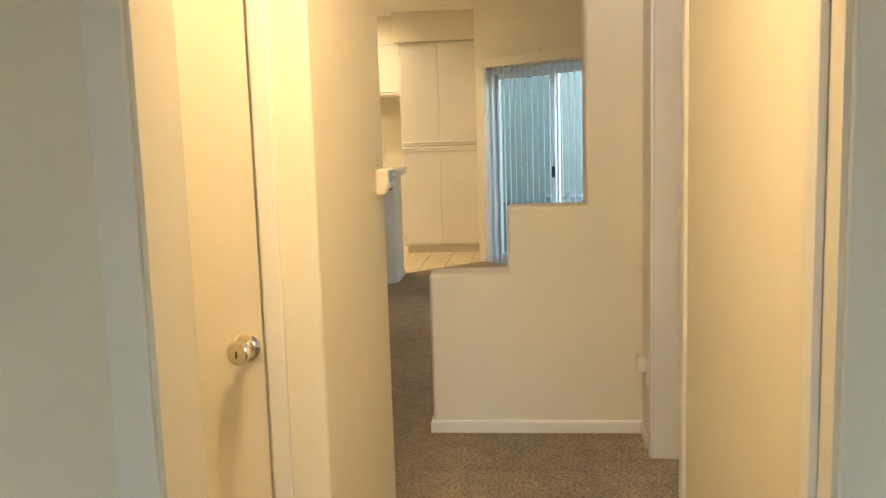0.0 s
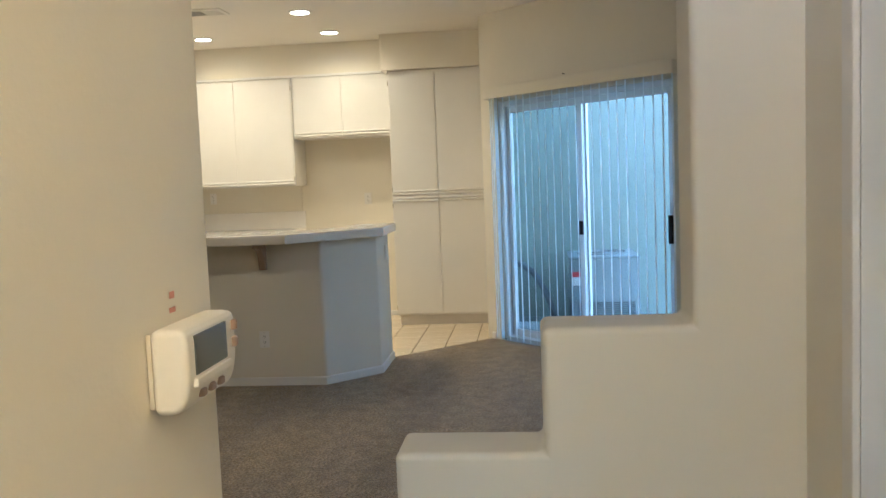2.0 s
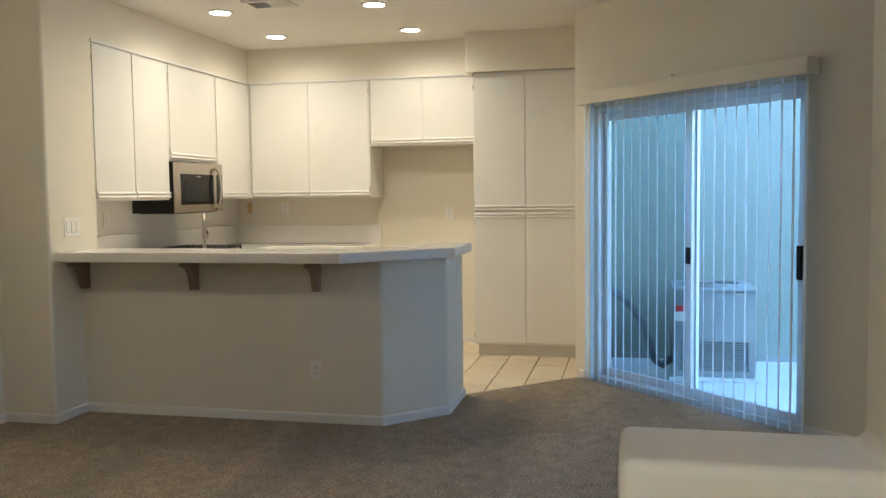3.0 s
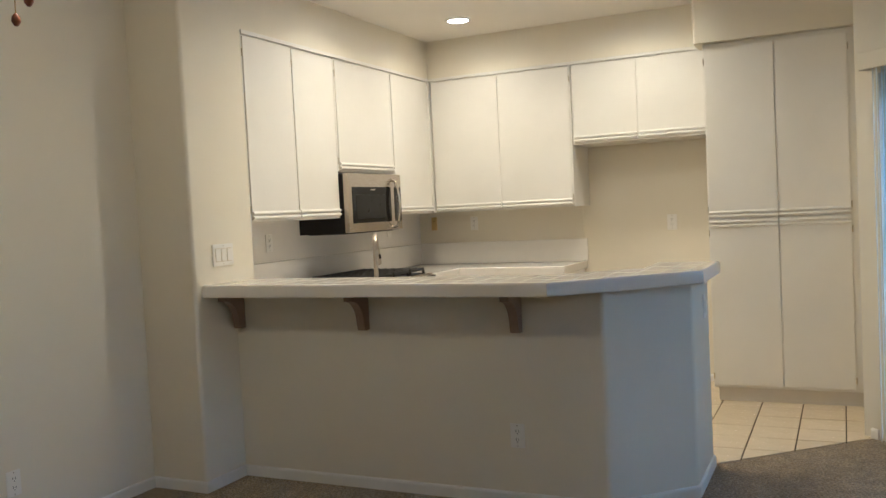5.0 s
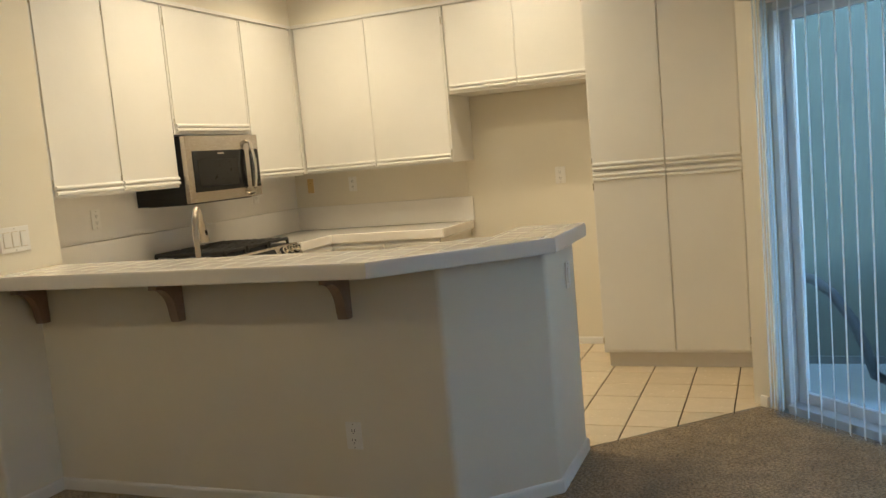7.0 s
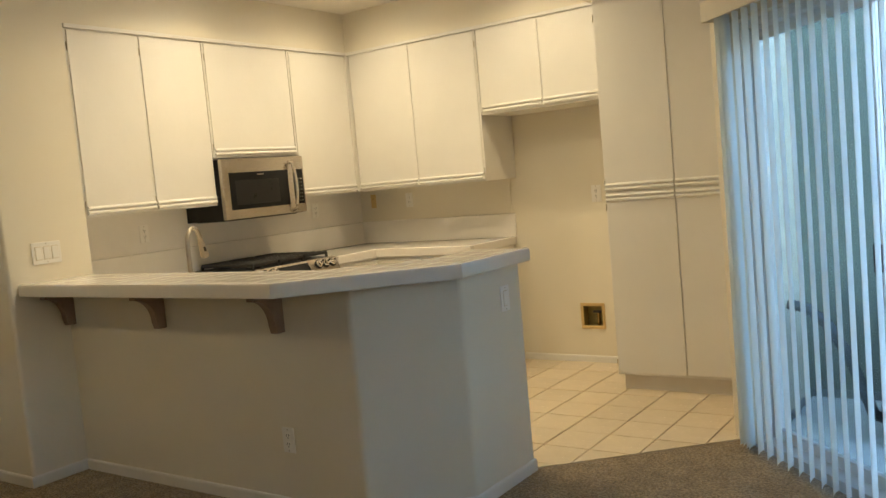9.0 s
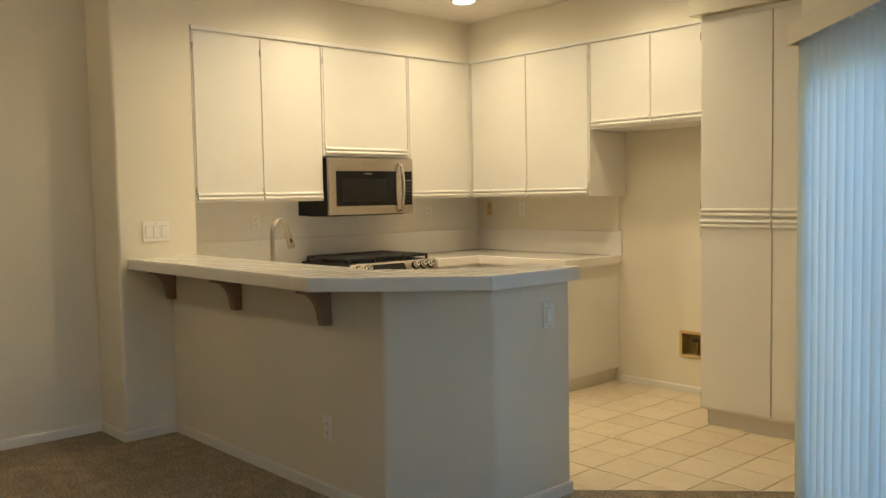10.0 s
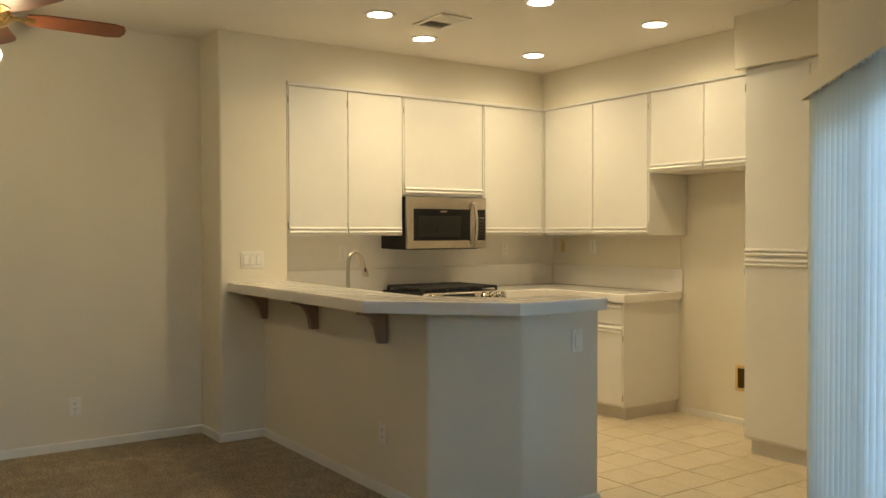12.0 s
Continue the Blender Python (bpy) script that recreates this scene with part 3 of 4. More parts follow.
# ---- appliances and fittings ----
mw = thing("microwave", (-2.87, 9.145, 1.292), "stainless over-range microwave with black glass door", "microwave")
y0, y1, z0, z1, xf = 8.764, 9.522, 1.289, 1.697, -2.828
part("body", box(B(), KX + 0.003, xf - 0.035, y0 + 0.004, y1 - 0.004, z0, z1 - 0.002, 0.004), M_BLACK, mw, "black painted casing")
part("front_frame", box(B(), xf - 0.035, xf, y0, y1, z0 + 0.004, z1 - 0.002, 0.005), M_STEEL, mw, "brushed stainless front")
win = part("door_glass", box(B(), xf - 0.01, xf + 0.003, y0 + 0.055, y0 + 0.595, z0 + 0.065, z1 - 0.095, 0.002), M_BLACKGL, mw, "black glass door window")
part("inner_window", box(B(), xf + 0.002, xf + 0.0045, y0 + 0.10, y0 + 0.50, z0 + 0.095, z1 - 0.15, 0.001), M_DARKWIN, win, "dark grey perforated viewing panel")
pnl = part("control_panel", box(B(), xf - 0.01, xf + 0.003, y0 + 0.648, y0 + 0.745, z0 + 0.065, z1 - 0.095, 0.002), M_BLACKGL, mw, "black keypad panel")
for r in range(7):
    for c in range(3):
        yy, zz = y0 + 0.667 + c * 0.024, z0 + 0.085 + r * 0.026
        part("key", box(B(), xf + 0.002, xf + 0.0042, yy, yy + 0.013, zz, zz + 0.007), M_STEEL if r == 6 else M_LCD, pnl)
part("badge", box(B(), xf + 0.003, xf + 0.0045, y0 + 0.30, y0 + 0.365, z1 - 0.118, z1 - 0.110), M_STEEL, win, "small plain maker's badge")
hp = [(xf + 0.002, y0 + 0.622, z0 + 0.022)]
for i in range(11):
    s = i / 10
    hp.append((xf + 0.03 + 0.022 * math.sin(s * math.pi), y0 + 0.622, z0 + 0.03 + s * 0.325))
hp.append((xf + 0.002, y0 + 0.622, z0 + 0.365))
part("handle", tube(B(), hp, 0.0125, 14), M_BARSTEEL, mw, "curved steel bar handle")
part("vent_grille", box(B(), KX + 0.05, xf - 0.06, y0 + 0.05, y1 - 0.05, z0 - 0.006, z0 + 0.001), M_SLOT, mw, "dark vent underneath")

rg = thing("gas_range", (-2.9, 9.145, 0), "stainless gas range with black cast-iron grates", "range")
part("body", box(B(), KX + 0.03, -2.62, y0, y1, 0.03, 0.938, 0.004), M_STEEL, rg)
part("cooktop", box(B(), KX + 0.03, -2.615, y0 - 0.001, y1 + 0.001, 0.939, 0.958, 0.006), M_BLACK, rg, "black enamel cooktop")
part("control_panel", prism(B(), [(-2.618, 0.80), (-2.565, 0.80), (-2.565, 0.885), (-2.605, 0.960), (-2.618, 0.960)], y0, y1, axis="y"), M_STEEL, rg)
part("display", prism(B(), [(-2.566, 0.892), (-2.560, 0.892), (-2.592, 0.948), (-2.598, 0.948)], y0 + 0.17, y0 + 0.46, axis="y"), M_BLACKGL, rg, "black glass display")
for ky in (y0 + 0.06, y0 + 0.13, y1 - 0.20, y1 - 0.13, y1 - 0.06):
    k = part("knob", lathe(B(), [(0.024, 0), (0.024, 0.012), (0.019, 0.016), (0.017, 0.034), (0.012, 0.037)], pose(-2.584, ky, 0.922, 0, 62, 0), 18), M_BARSTEEL, rg, "steel burner knob")
    part("skirt", lathe(B(), [(0.032, 0), (0.032, 0.007), (0.026, 0.008)], pose(-2.5850, ky, 0.9217, 0, 62, 0), 18), M_BLACK, k, "black ring behind the knob")
    part("pointer", box(B(), -2.556, -2.548, ky - 0.003, ky + 0.003, 0.928, 0.948), M_BLACK, k)
part("oven_door", box(B(), -2.62, -2.585, y0 + 0.01, y1 - 0.01, 0.22, 0.785, 0.006), M_STEEL, rg)
part("oven_window", box(B(), -2.59, -2.582, y0 + 0.12, y1 - 0.12, 0.36, 0.66, 0.002), M_BLACKGL, rg)
part("oven_handle", tube(B(), [(-2.585, y0 + 0.06, 0.735), (-2.54, y0 + 0.06, 0.735), (-2.54, y1 - 0.06, 0.735), (-2.585, y1 - 0.06, 0.735)], 0.011, 10), M_STEEL, rg)
for gy in (y0 + 0.02, y0 + 0.265, y0 + 0.51):
    bm = B()
    w, gx0, gx1 = 0.225, KX + 0.08, -2.66
    for xx in [gx0 + (gx1 - gx0) * k / 8 for k in range(9)]:
        box(bm, xx - 0.006, xx + 0.006, gy, gy + w, 0.980, 1.000, 0.003, 1)
    for yy in (gy + 0.006, gy + w / 2, gy + w - 0.006):
        box(bm, gx0, gx1, yy - 0.006, yy + 0.006, 0.976, 0.996, 0.003, 1)
    for xx in (gx0, gx1):
        for yy in (gy + 0.006, gy + w - 0.006):
            box(bm, xx - 0.007, xx + 0.007, yy - 0.007, yy + 0.007, 0.958, 0.988)
    g = part("grate", bm, M_IRON, rg, "black cast-iron grate")
for bx, by in ((-3.05, y0 + 0.13), (-2.78, y0 + 0.13), (-2.92, y0 + 0.378), (-3.05, y1 - 0.13), (-2.78, y1 - 0.13)):
    part("burner", lathe(B(), [(0.05, 0), (0.05, 0.008), (0.036, 0.010), (0.034, 0.018), (0.02, 0.020)], pose(bx, by, 0.958), 20), M_IRON, rg)

# sink and tap
sk = thing("kitchen_sink", (-2.05, 8.1, CT), "stainless sink set in the worktop behind the bar", "sink")
bm = B()
for q in ((-2.42, -1.70, 7.93, 7.955), (-2.42, -1.70, 8.335, 8.36), (-2.42, -2.395, 7.955, 8.335), (-1.725, -1.70, 7.955, 8.335)):
    box(bm, *q, CT + 0.0005, CT + 0.006, 0.002, 1)
part("rim", bm, M_STEEL, sk)
part("bowl", box(B(), -2.39, -1.73, 7.96, 8.33, CT + 0.0005, CT + 0.003), M_STEEL, sk)
tp = thing("kitchen_tap", (-2.128, 7.872, CT), "brushed nickel gooseneck tap with pull-down spray", "tap")
fx, fy = -2.128, 7.872
part("base", lathe(B(), [(0.028, 0), (0.028, 0.008), (0.020, 0.02), (0.018, 0.075), (0.0155, 0.08)], pose(fx, fy, CT), 20), M_NICKEL, tp)
pts = [(fx, fy, CT + 0.07), (fx, fy, CT + 0.18), (fx, fy, CT + 0.264)]
for i in range(1, 10):
    a = i / 9 * radians(168)
    r = 0.084
    o = r - r * math.cos(a)
    pts.append((fx - 0.45 * o, fy + 0.89 * o, CT + 0.264 + r * math.sin(a)))
part("neck", tube(B(), pts, 0.0125, 14), M_NICKEL, tp)
e0, e1 = Vector(pts[-1]), Vector(pts[-1]) - Vector(pts[-2])
e1.normalize()
sh = part("spray_head", tube(B(), [e0, e0 + e1 * 0.02, e0 + e1 * 0.06, e0 + e1 * 0.10, e0 + e1 * 0.105], [0.014, 0.017, 0.020, 0.023, 0.019], 14), M_NICKEL, tp)
part("button", tube(B(), [e0 + e1 * 0.045 + Vector((0.019, -0.004, 0)), e0 + e1 * 0.07 + Vector((0.022, -0.005, 0))], 0.006, 8), M_BLACK, sh, "black spray button")
part("lever", tube(B(), [(fx + 0.015, fy, CT + 0.055), (fx + 0.05, fy, CT + 0.06), (fx + 0.085, fy, CT + 0.085)], [0.008, 0.007, 0.006], 10), M_NICKEL, tp)


# ---- plates on the walls ----
def plate(name, at, turn, w, h, label, category, slots, material=None, group=""):
    """A cover plate on a wall; slots: rows of (x, z, width, height, proud, material)."""
    ob = thing(name, at, label, category, group)
    M = pose(*at, 0, 0, turn)
    bm = box(B(), -w / 2, w / 2, -0.007, -0.0005, -h / 2, h / 2, 0.003)
    bm.transform(M)
    part("cover", bm, material or M_PLATE, ob)
    for x, z, sw, sh_, pr, m in slots:
        bm = box(B(), x - sw / 2, x + sw / 2, -0.007 - pr, -0.006, z - sh_ / 2, z + sh_ / 2, min(0.0008, sw / 5), 1)
        bm.transform(M)
        part("rocker" if sw > 0.02 else "slot", bm, m, ob)
    for z in (-h * 0.42, h * 0.42):
        bm = cyl(B(), pose(0, -0.0075, z, 90, 0, 0), 0.003, 0.003, 0.0015, 8)
        bm.transform(M)
        part("screw", bm, M_NICKEL, ob)
    return ob


def sockets(m=None):
    s = []
    for cz in (-0.02, 0.02):
        s.append((0, cz, 0.030, 0.030, 0.0015, m or M_PLATE))
        # raised dark bars paint the shade inside the socket holes
        s += [(-0.0065, cz + 0.003, 0.0028, 0.011, 0.0022, M_SLOT), (0.0065, cz + 0.003, 0.0028, 0.011, 0.0022, M_SLOT), (0, cz - 0.009, 0.005, 0.005, 0.0022, M_SLOT)]
    return s


plate("wall_outlet", (-1.26, 7.62, 0.33), 0, 0.072, 0.116, "white duplex outlet low on the bar wall", "outlet", sockets())
plate("wall_outlet", (KX, 6.45, 0.285), 90, 0.072, 0.116, "white duplex outlet low on the living room wall", "outlet", sockets())
plate("wall_outlet", (-1.045, KY, 1.235), 0, 0.075, 0.12, "white duplex outlet in the refrigerator alcove", "outlet", sockets())
plate("wall_outlet", (-3.09, KY - 0.008, 1.30), 0, 0.055, 0.115, "yellowed almond plate above the worktop", "wall plate", [(0, 0.02, 0.012, 0.012, 0.003, M_BRASS)], M_ALMOND)
plate("wall_outlet", (-2.71, KY - 0.008, 1.29), 0, 0.07, 0.115, "white outlet above the worktop", "outlet", sockets())
plate("wall_outlet", (KX + 0.008, 10.03, 1.275), 90, 0.07, 0.115, "white outlet on the tiled splashback", "outlet", sockets())
plate("wall_outlet", (KX + 0.008, 8.41, 1.255), 90, 0.07, 0.115, "white outlet beside the tap", "outlet", sockets())
# a larger, darker plate behind each rocker paints the shaded gap round it
plate("light_switch", (-2.88, 7.53, 1.232), 90, 0.165, 0.118, "white triple rocker switch beside the bar", "switch", [q for dx in (-0.047, 0, 0.047) for q in ((dx, 0, 0.039, 0.073, 0.001, M_BACKPL), (dx, 0, 0.033, 0.066, 0.004, M_PLATE))])
plate("light_switch", (-0.49, 8.31, 0.865), 90, 0.074, 0.118, "white rocker switch plate on the bar end", "switch", [(0, 0, 0.038, 0.072, 0.001, M_BACKPL), (0, 0, 0.033, 0.066, 0.004, M_PLATE)])
hb = thing("wall_plug", (1.25, 3.71, 0.33), "white plug-in unit low on the hall wall", "plug")
part("cover", box(B(), 1.243, 1.2495, 3.67, 3.745, 0.27, 0.39, 0.002), M_PLATE, hb)
part("housing", box(B(), 1.205, 1.243, 3.68, 3.735, 0.33, 0.40, 0.006), M_PLATE, hb)

# refrigerator water box
wb = thing("water_valve_box", (-1.14, KY, 0.345), "recessed yellow-framed water valve box in the alcove", "valve box")
bm = B()
for q in ((WX0 - 0.012, WX1 + 0.012, WZ0 - 0.012, WZ0 + 0.010), (WX0 - 0.012, WX1 + 0.012, WZ1 - 0.010, WZ1 + 0.012), (WX0 - 0.012, WX0 + 0.010, WZ0 + 0.010, WZ1 - 0.010), (WX1 - 0.010, WX1 + 0.012, WZ0 + 0.010, WZ1 - 0.010)):
    box(bm, q[0], q[1], KY - 0.010, KY - 0.0005, q[2], q[3], 0.002, 1)
part("frame", bm, M_ALMOND, wb)
bm = B()
for q in ((WX0 + 0.001, WX0 + 0.004, KY, KY + 0.085, WZ0 + 0.001, WZ1 - 0.001), (WX1 - 0.004, WX1 - 0.001, KY, KY + 0.085, WZ0 + 0.001, WZ1 - 0.001),
          (WX0 + 0.004, WX1 - 0.004, KY, KY + 0.085, WZ0 + 0.001, WZ0 + 0.004), (WX0 + 0.004, WX1 - 0.004, KY, KY + 0.085, WZ1 - 0.004, WZ1 - 0.001), (WX0 + 0.004, WX1 - 0.004, KY + 0.081, KY + 0.085, WZ0 + 0.004, WZ1 - 0.004)):
    box(bm, *q)
part("box_liner", bm, M_NICHE, wb, "dark olive moulded box liner")
part("valve", tube(B(), [(-1.125, KY + 0.05, WZ0 + 0.004), (-1.125, KY + 0.05, 0.32), (-1.125, KY + 0.048, 0.365)], 0.011, 10), M_BRASS, wb)
part("valve_handle", box(B(), -1.155, -1.085, KY + 0.025, KY + 0.045, 0.362, 0.378, 0.003), M_SLOT, wb)

# ---- ceiling fittings ----
dl0 = None
for lx, ly in DOWNLIGHTS:
    if dl0 is None:
        dl0 = thing("recessed_downlight", (lx, ly, CEILING), "white recessed ceiling downlight, lit warm", "downlight", "kitchen ceiling downlights")
        part("trim_ring", lathe(B(), [(0.098, 0.0), (0.098, -0.004), (0.090, -0.009), (0.078, -0.010), (0.072, -0.004), (0.072, 0.0)], pose(lx, ly, CEILING - 0.0005), 36), M_TRIM, dl0)
        part("lens", lathe(B(), [(0.070, 0.0), (0.070, -0.006), (0.05, -0.008)], pose(lx, ly, CEILING - 0.0005), 32), M_LAMP, dl0, "glowing frosted lens")
    else:
        copy_thing(dl0, pose(lx, ly, CEILING))

vt = thing("ceiling_vent", (-1.86, 8.42, CEILING), "white rectangular ceiling air vent with slats", "vent")
bm = B()
for q in ((-2.03, -1.69, 8.30, 8.335), (-2.03, -1.69, 8.505, 8.54), (-2.03, -1.995, 8.335, 8.505), (-1.725, -1.69, 8.335, 8.505)):
    box(bm, *q, CEILING - 0.012, CEILING - 0.0005, 0.004, 1)
part("frame", bm, M_TRIM, vt)
# the ceiling is uncut: this flat dark sheet paints the shade inside the duct
part("backing", box(B(), -1.995, -1.725, 8.335, 8.505, CEILING - 0.003, CEILING - 0.0006), M_SLOT, vt, "dark sheet painted as the duct's shade behind the slats")
for i in range(7):
    yy = 8.345 + i * 0.024
    for xa, xb, tl in ((-1.993, -1.862, 35), (-1.858, -1.727, -35)):
        bm = box(B(), xa, xb, -0.010, 0.010, -0.0007, 0.0007)
        bm.transform(pose(0, yy, CEILING - 0.009, tl, 0, 0))
        part("slat", bm, M_TRIM, vt)

# ceiling fan with lamp
fan = thing("ceiling_fan", (*FAN, CEILING), "brass ceiling fan with cherry blades and a lit lamp", "ceiling fan")
FM = pose(*FAN, 0)
part("canopy", lathe(B(), [(0.07, CEILING - 0.001), (0.07, CEILING - 0.02), (0.03, CEILING - 0.06)], FM), M_BRASS, fan)
part("rod", cyl(B(), pose(*FAN, CEILING - 0.13), 0.012, 0.012, 0.16, 14), M_BRASS, fan)
part("motor", lathe(B(), [(0.05, 2.59), (0.12, 2.58), (0.135, 2.54), (0.135, 2.48), (0.11, 2.45), (0.06, 2.43)], FM, 36), M_BRASS, fan, "antique brass motor housing")
part("switch_cup", lathe(B(), [(0.055, 2.43), (0.055, 2.37), (0.04, 2.35)], FM, 28), M_BRASS, fan)
part("lamp_glass", lathe(B(), [(0.04, 2.35), (0.075, 2.335), (0.088, 2.30), (0.07, 2.265), (0.03, 2.25)], FM, 32), M_BULB, fan, "glowing frosted lamp bowl").visible_shadow = False
for i in range(5):
    ang = 92 + 72 * i
    Rm = pose(FAN[0], FAN[1], 2.50, 0, 0, ang) @ pose(0, 0, 0, -17, 0, 0)
    pts = [(0.20, -0.045), (0.30, -0.062), (0.61, -0.068), (0.67, -0.055), (0.686, -0.02), (0.686, 0.02), (0.67, 0.055), (0.61, 0.068), (0.30, 0.062), (0.20, 0.045)]
    bm = prism(B(), pts, -0.004, 0.004)
    bm.transform(Rm)
    bl = part("blade", bm, M_WOOD, fan, "cherry-stained wooden blade")
    bm = box(B(), 0.10, 0.24, -0.022, 0.022, -0.010, -0.004, 0.002)
    bm.transform(Rm)
    part("blade_arm", bm, M_BRASS, bl)
for dx, zb in ((-0.03, 2.05), (0.03, 2.10)):
    px, py = FAN[0] + dx, FAN[1] - 0.10
    ch = part("pull_chain", tube(B(), [(px, py + 0.06, 2.37), (px, py, 2.34), (px, py, zb)], 0.0018, 6), M_BRASS, fan)
    part("chain_fob", lathe(B(), [(0.004, 0.02), (0.012, 0.01), (0.014, -0.005), (0.006, -0.018)], pose(px, py, zb), 14), M_WOOD, ch, "dark wooden pull")

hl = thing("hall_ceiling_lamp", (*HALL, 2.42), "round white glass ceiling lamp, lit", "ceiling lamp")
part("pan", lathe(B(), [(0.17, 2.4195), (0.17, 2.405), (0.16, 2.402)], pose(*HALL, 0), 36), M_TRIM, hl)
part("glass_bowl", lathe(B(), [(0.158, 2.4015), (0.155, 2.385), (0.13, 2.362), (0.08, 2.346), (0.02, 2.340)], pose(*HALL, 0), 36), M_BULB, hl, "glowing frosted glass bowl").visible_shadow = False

# ---- sliding door, blinds, patio ----
sd = thing("sliding_door", tuple(D @ Vector((1.0, 0.09, 0))), "white aluminium sliding patio door, closed", "sliding door")


def dbox(name, a0, a1, b0, b1, z0, z1, m, parent, label="", bev=0.003):
    bm = box(B(), a0, a1, b0, b1, z0, z1, bev, 1) if bev else box(B(), a0, a1, b0, b1, z0, z1)
    bm.transform(D)
    return part(name, bm, m, parent, label)


for nm, q in (("jamb", (DA0 + 0.002, DA0 + 0.04, 0.05, 0.15, 0.0, DHEAD - 0.002)), ("jamb", (DA1 - 0.04, DA1 - 0.002, 0.05, 0.15, 0.0, DHEAD - 0.002)),
              ("head", (DA0 + 0.04, DA1 - 0.04, 0.05, 0.15, DHEAD - 0.045, DHEAD - 0.002)), ("sill_track", (DA0 + 0.04, DA1 - 0.04, 0.03, 0.16, -0.02, 0.03))):
    dbox(nm, *q, M_ALU, sd)
MID = 1.00


def panel(a0, a1, b0, label):
    root = dbox("sash", a0, a0 + 0.05, b0, b0 + 0.03, 0.032, DHEAD - 0.047, M_ALU, sd, label)
    for q in ((a1 - 0.05, a1, 0.032, DHEAD - 0.047), (a0 + 0.05, a1 - 0.05, 0.032, 0.09), (a0 + 0.05, a1 - 0.05, DHEAD - 0.097, DHEAD - 0.047)):
        dbox("rail", q[0], q[1], b0, b0 + 0.03, q[2], q[3], M_ALU, root)
    pane = dbox("pane", a0 + 0.05, a1 - 0.05, b0 + 0.012, b0 + 0.018, 0.09, DHEAD - 0.097, M_GLASS, root, "clear glass pane", 0)
    pane.visible_shadow = False
    return root


panel(DA0 + 0.042, MID + 0.03, 0.105, "fixed glazed panel")
slide = panel(MID - 0.03, DA1 - 0.042, 0.065, "sliding glazed panel")
hd = dbox("handle", DA1 - 0.085, DA1 - 0.05, 0.035, 0.065, 0.89, 1.09, M_BLACK, slide, "black pull handle")
dbox("latch", MID - 0.02, MID + 0.018, 0.05, 0.065, 0.93, 1.04, M_BLACK, slide, "black latch plate")
scr = dbox("insect_screen", DA0 + 0.045, MID, 0.140, 0.142, 0.06, DHEAD - 0.06, M_SCREEN, sd, "dark insect screen", 0)



def window_unit(name, M, w, z0, z1, label):
    """A fixed window in an opening: four frame bars round one pane; x along the wall, y outwards."""
    ob = tagged(new(name), label, "window", "", "structure")
    for q in ((0.002, 0.04, z0 + 0.002, z1 - 0.002), (w - 0.04, w - 0.002, z0 + 0.002, z1 - 0.002), (0.04, w - 0.04, z0 + 0.002, z0 + 0.04), (0.04, w - 0.04, z1 - 0.04, z1 - 0.002)):
        bm = box(B(), q[0], q[1], 0.05, 0.09, q[2], q[3], 0.003, 1)
        bm.transform(M)
        part("frame", bm, M_ALU, ob)
    bm = box(B(), 0.04, w - 0.04, 0.068, 0.073, z0 + 0.04, z1 - 0.04)
    bm.transform(M)
    part("pane", bm, M_GLASS, ob, "clear glass pane").visible_shadow = False


window_unit("window_1", D @ Matrix.Translation((2.35, 0, 0)), 0.65, 0.35, 2.15, "white aluminium window beside the sliding door")
window_unit("window_2", pose(2.1, -4.18, 0, 0, 0, 180), 2.85, 0.5, 2.15, "white aluminium bedroom window")
window_unit("window_3", pose(3.6, 2.9, 0, 0, 0, -90), 1.0, 1.0, 2.0, "white aluminium window of the side room")

bl = thing("vertical_blind", tuple(D @ Vector((1.0, -0.05, 2.1))), "white vertical vane blind turned half open at the door", "blind")
dbox("valance", 0.072, 1.985, -0.115, -0.108, 2.055, 2.15, M_WALL, bl, "flat off-white valance")
dbox("valance_return", 0.072, 0.079, -0.108, -0.001, 2.055, 2.15, M_WALL, bl)
dbox("valance_return", 1.978, 1.985, -0.108, -0.001, 2.055, 2.15, M_WALL, bl)
dbox("headrail", 0.082, 1.975, -0.075, -0.035, 2.075, 2.115, M_ALU, bl)
rng = random.Random(4)
vane_at = [0.115 + 0.0795 * i for i in range(24)] + [0.14, 0.175]
bm = B()
vw, rows = 0.042, []
for s in range(7):
    u = -1 + 2 * s / 6
    rows.append((u * vw, 0.004 * (1 - u * u)))
lo = [bm.verts.new((x, y, 0.0)) for x, y in rows]
hi = [bm.verts.new((x, y, 2.05)) for x, y in rows]
lo2 = [bm.verts.new((x, y - 0.0008, 0.0)) for x, y in rows]
hi2 = [bm.verts.new((x, y - 0.0008, 2.05)) for x, y in rows]
for s in range(6):
    bm.faces.new((lo[s], lo[s + 1], hi[s + 1], hi[s]))
    bm.faces.new((lo2[s + 1], lo2[s], hi2[s], hi2[s + 1]))
vane_mesh = mesh_of(bm, "vane", M_VANE, True)
for a in vane_at:
    p = D @ Vector((a, -0.055, 0.022))
    v = new("vane", vane_mesh)
    v.parent = bl
    v.matrix_parent_inverse = bl.matrix_basis.inverted()
    v.matrix_basis = pose(p.x, p.y, p.z, 0, 0, 87 + rng.uniform(-3, 3))

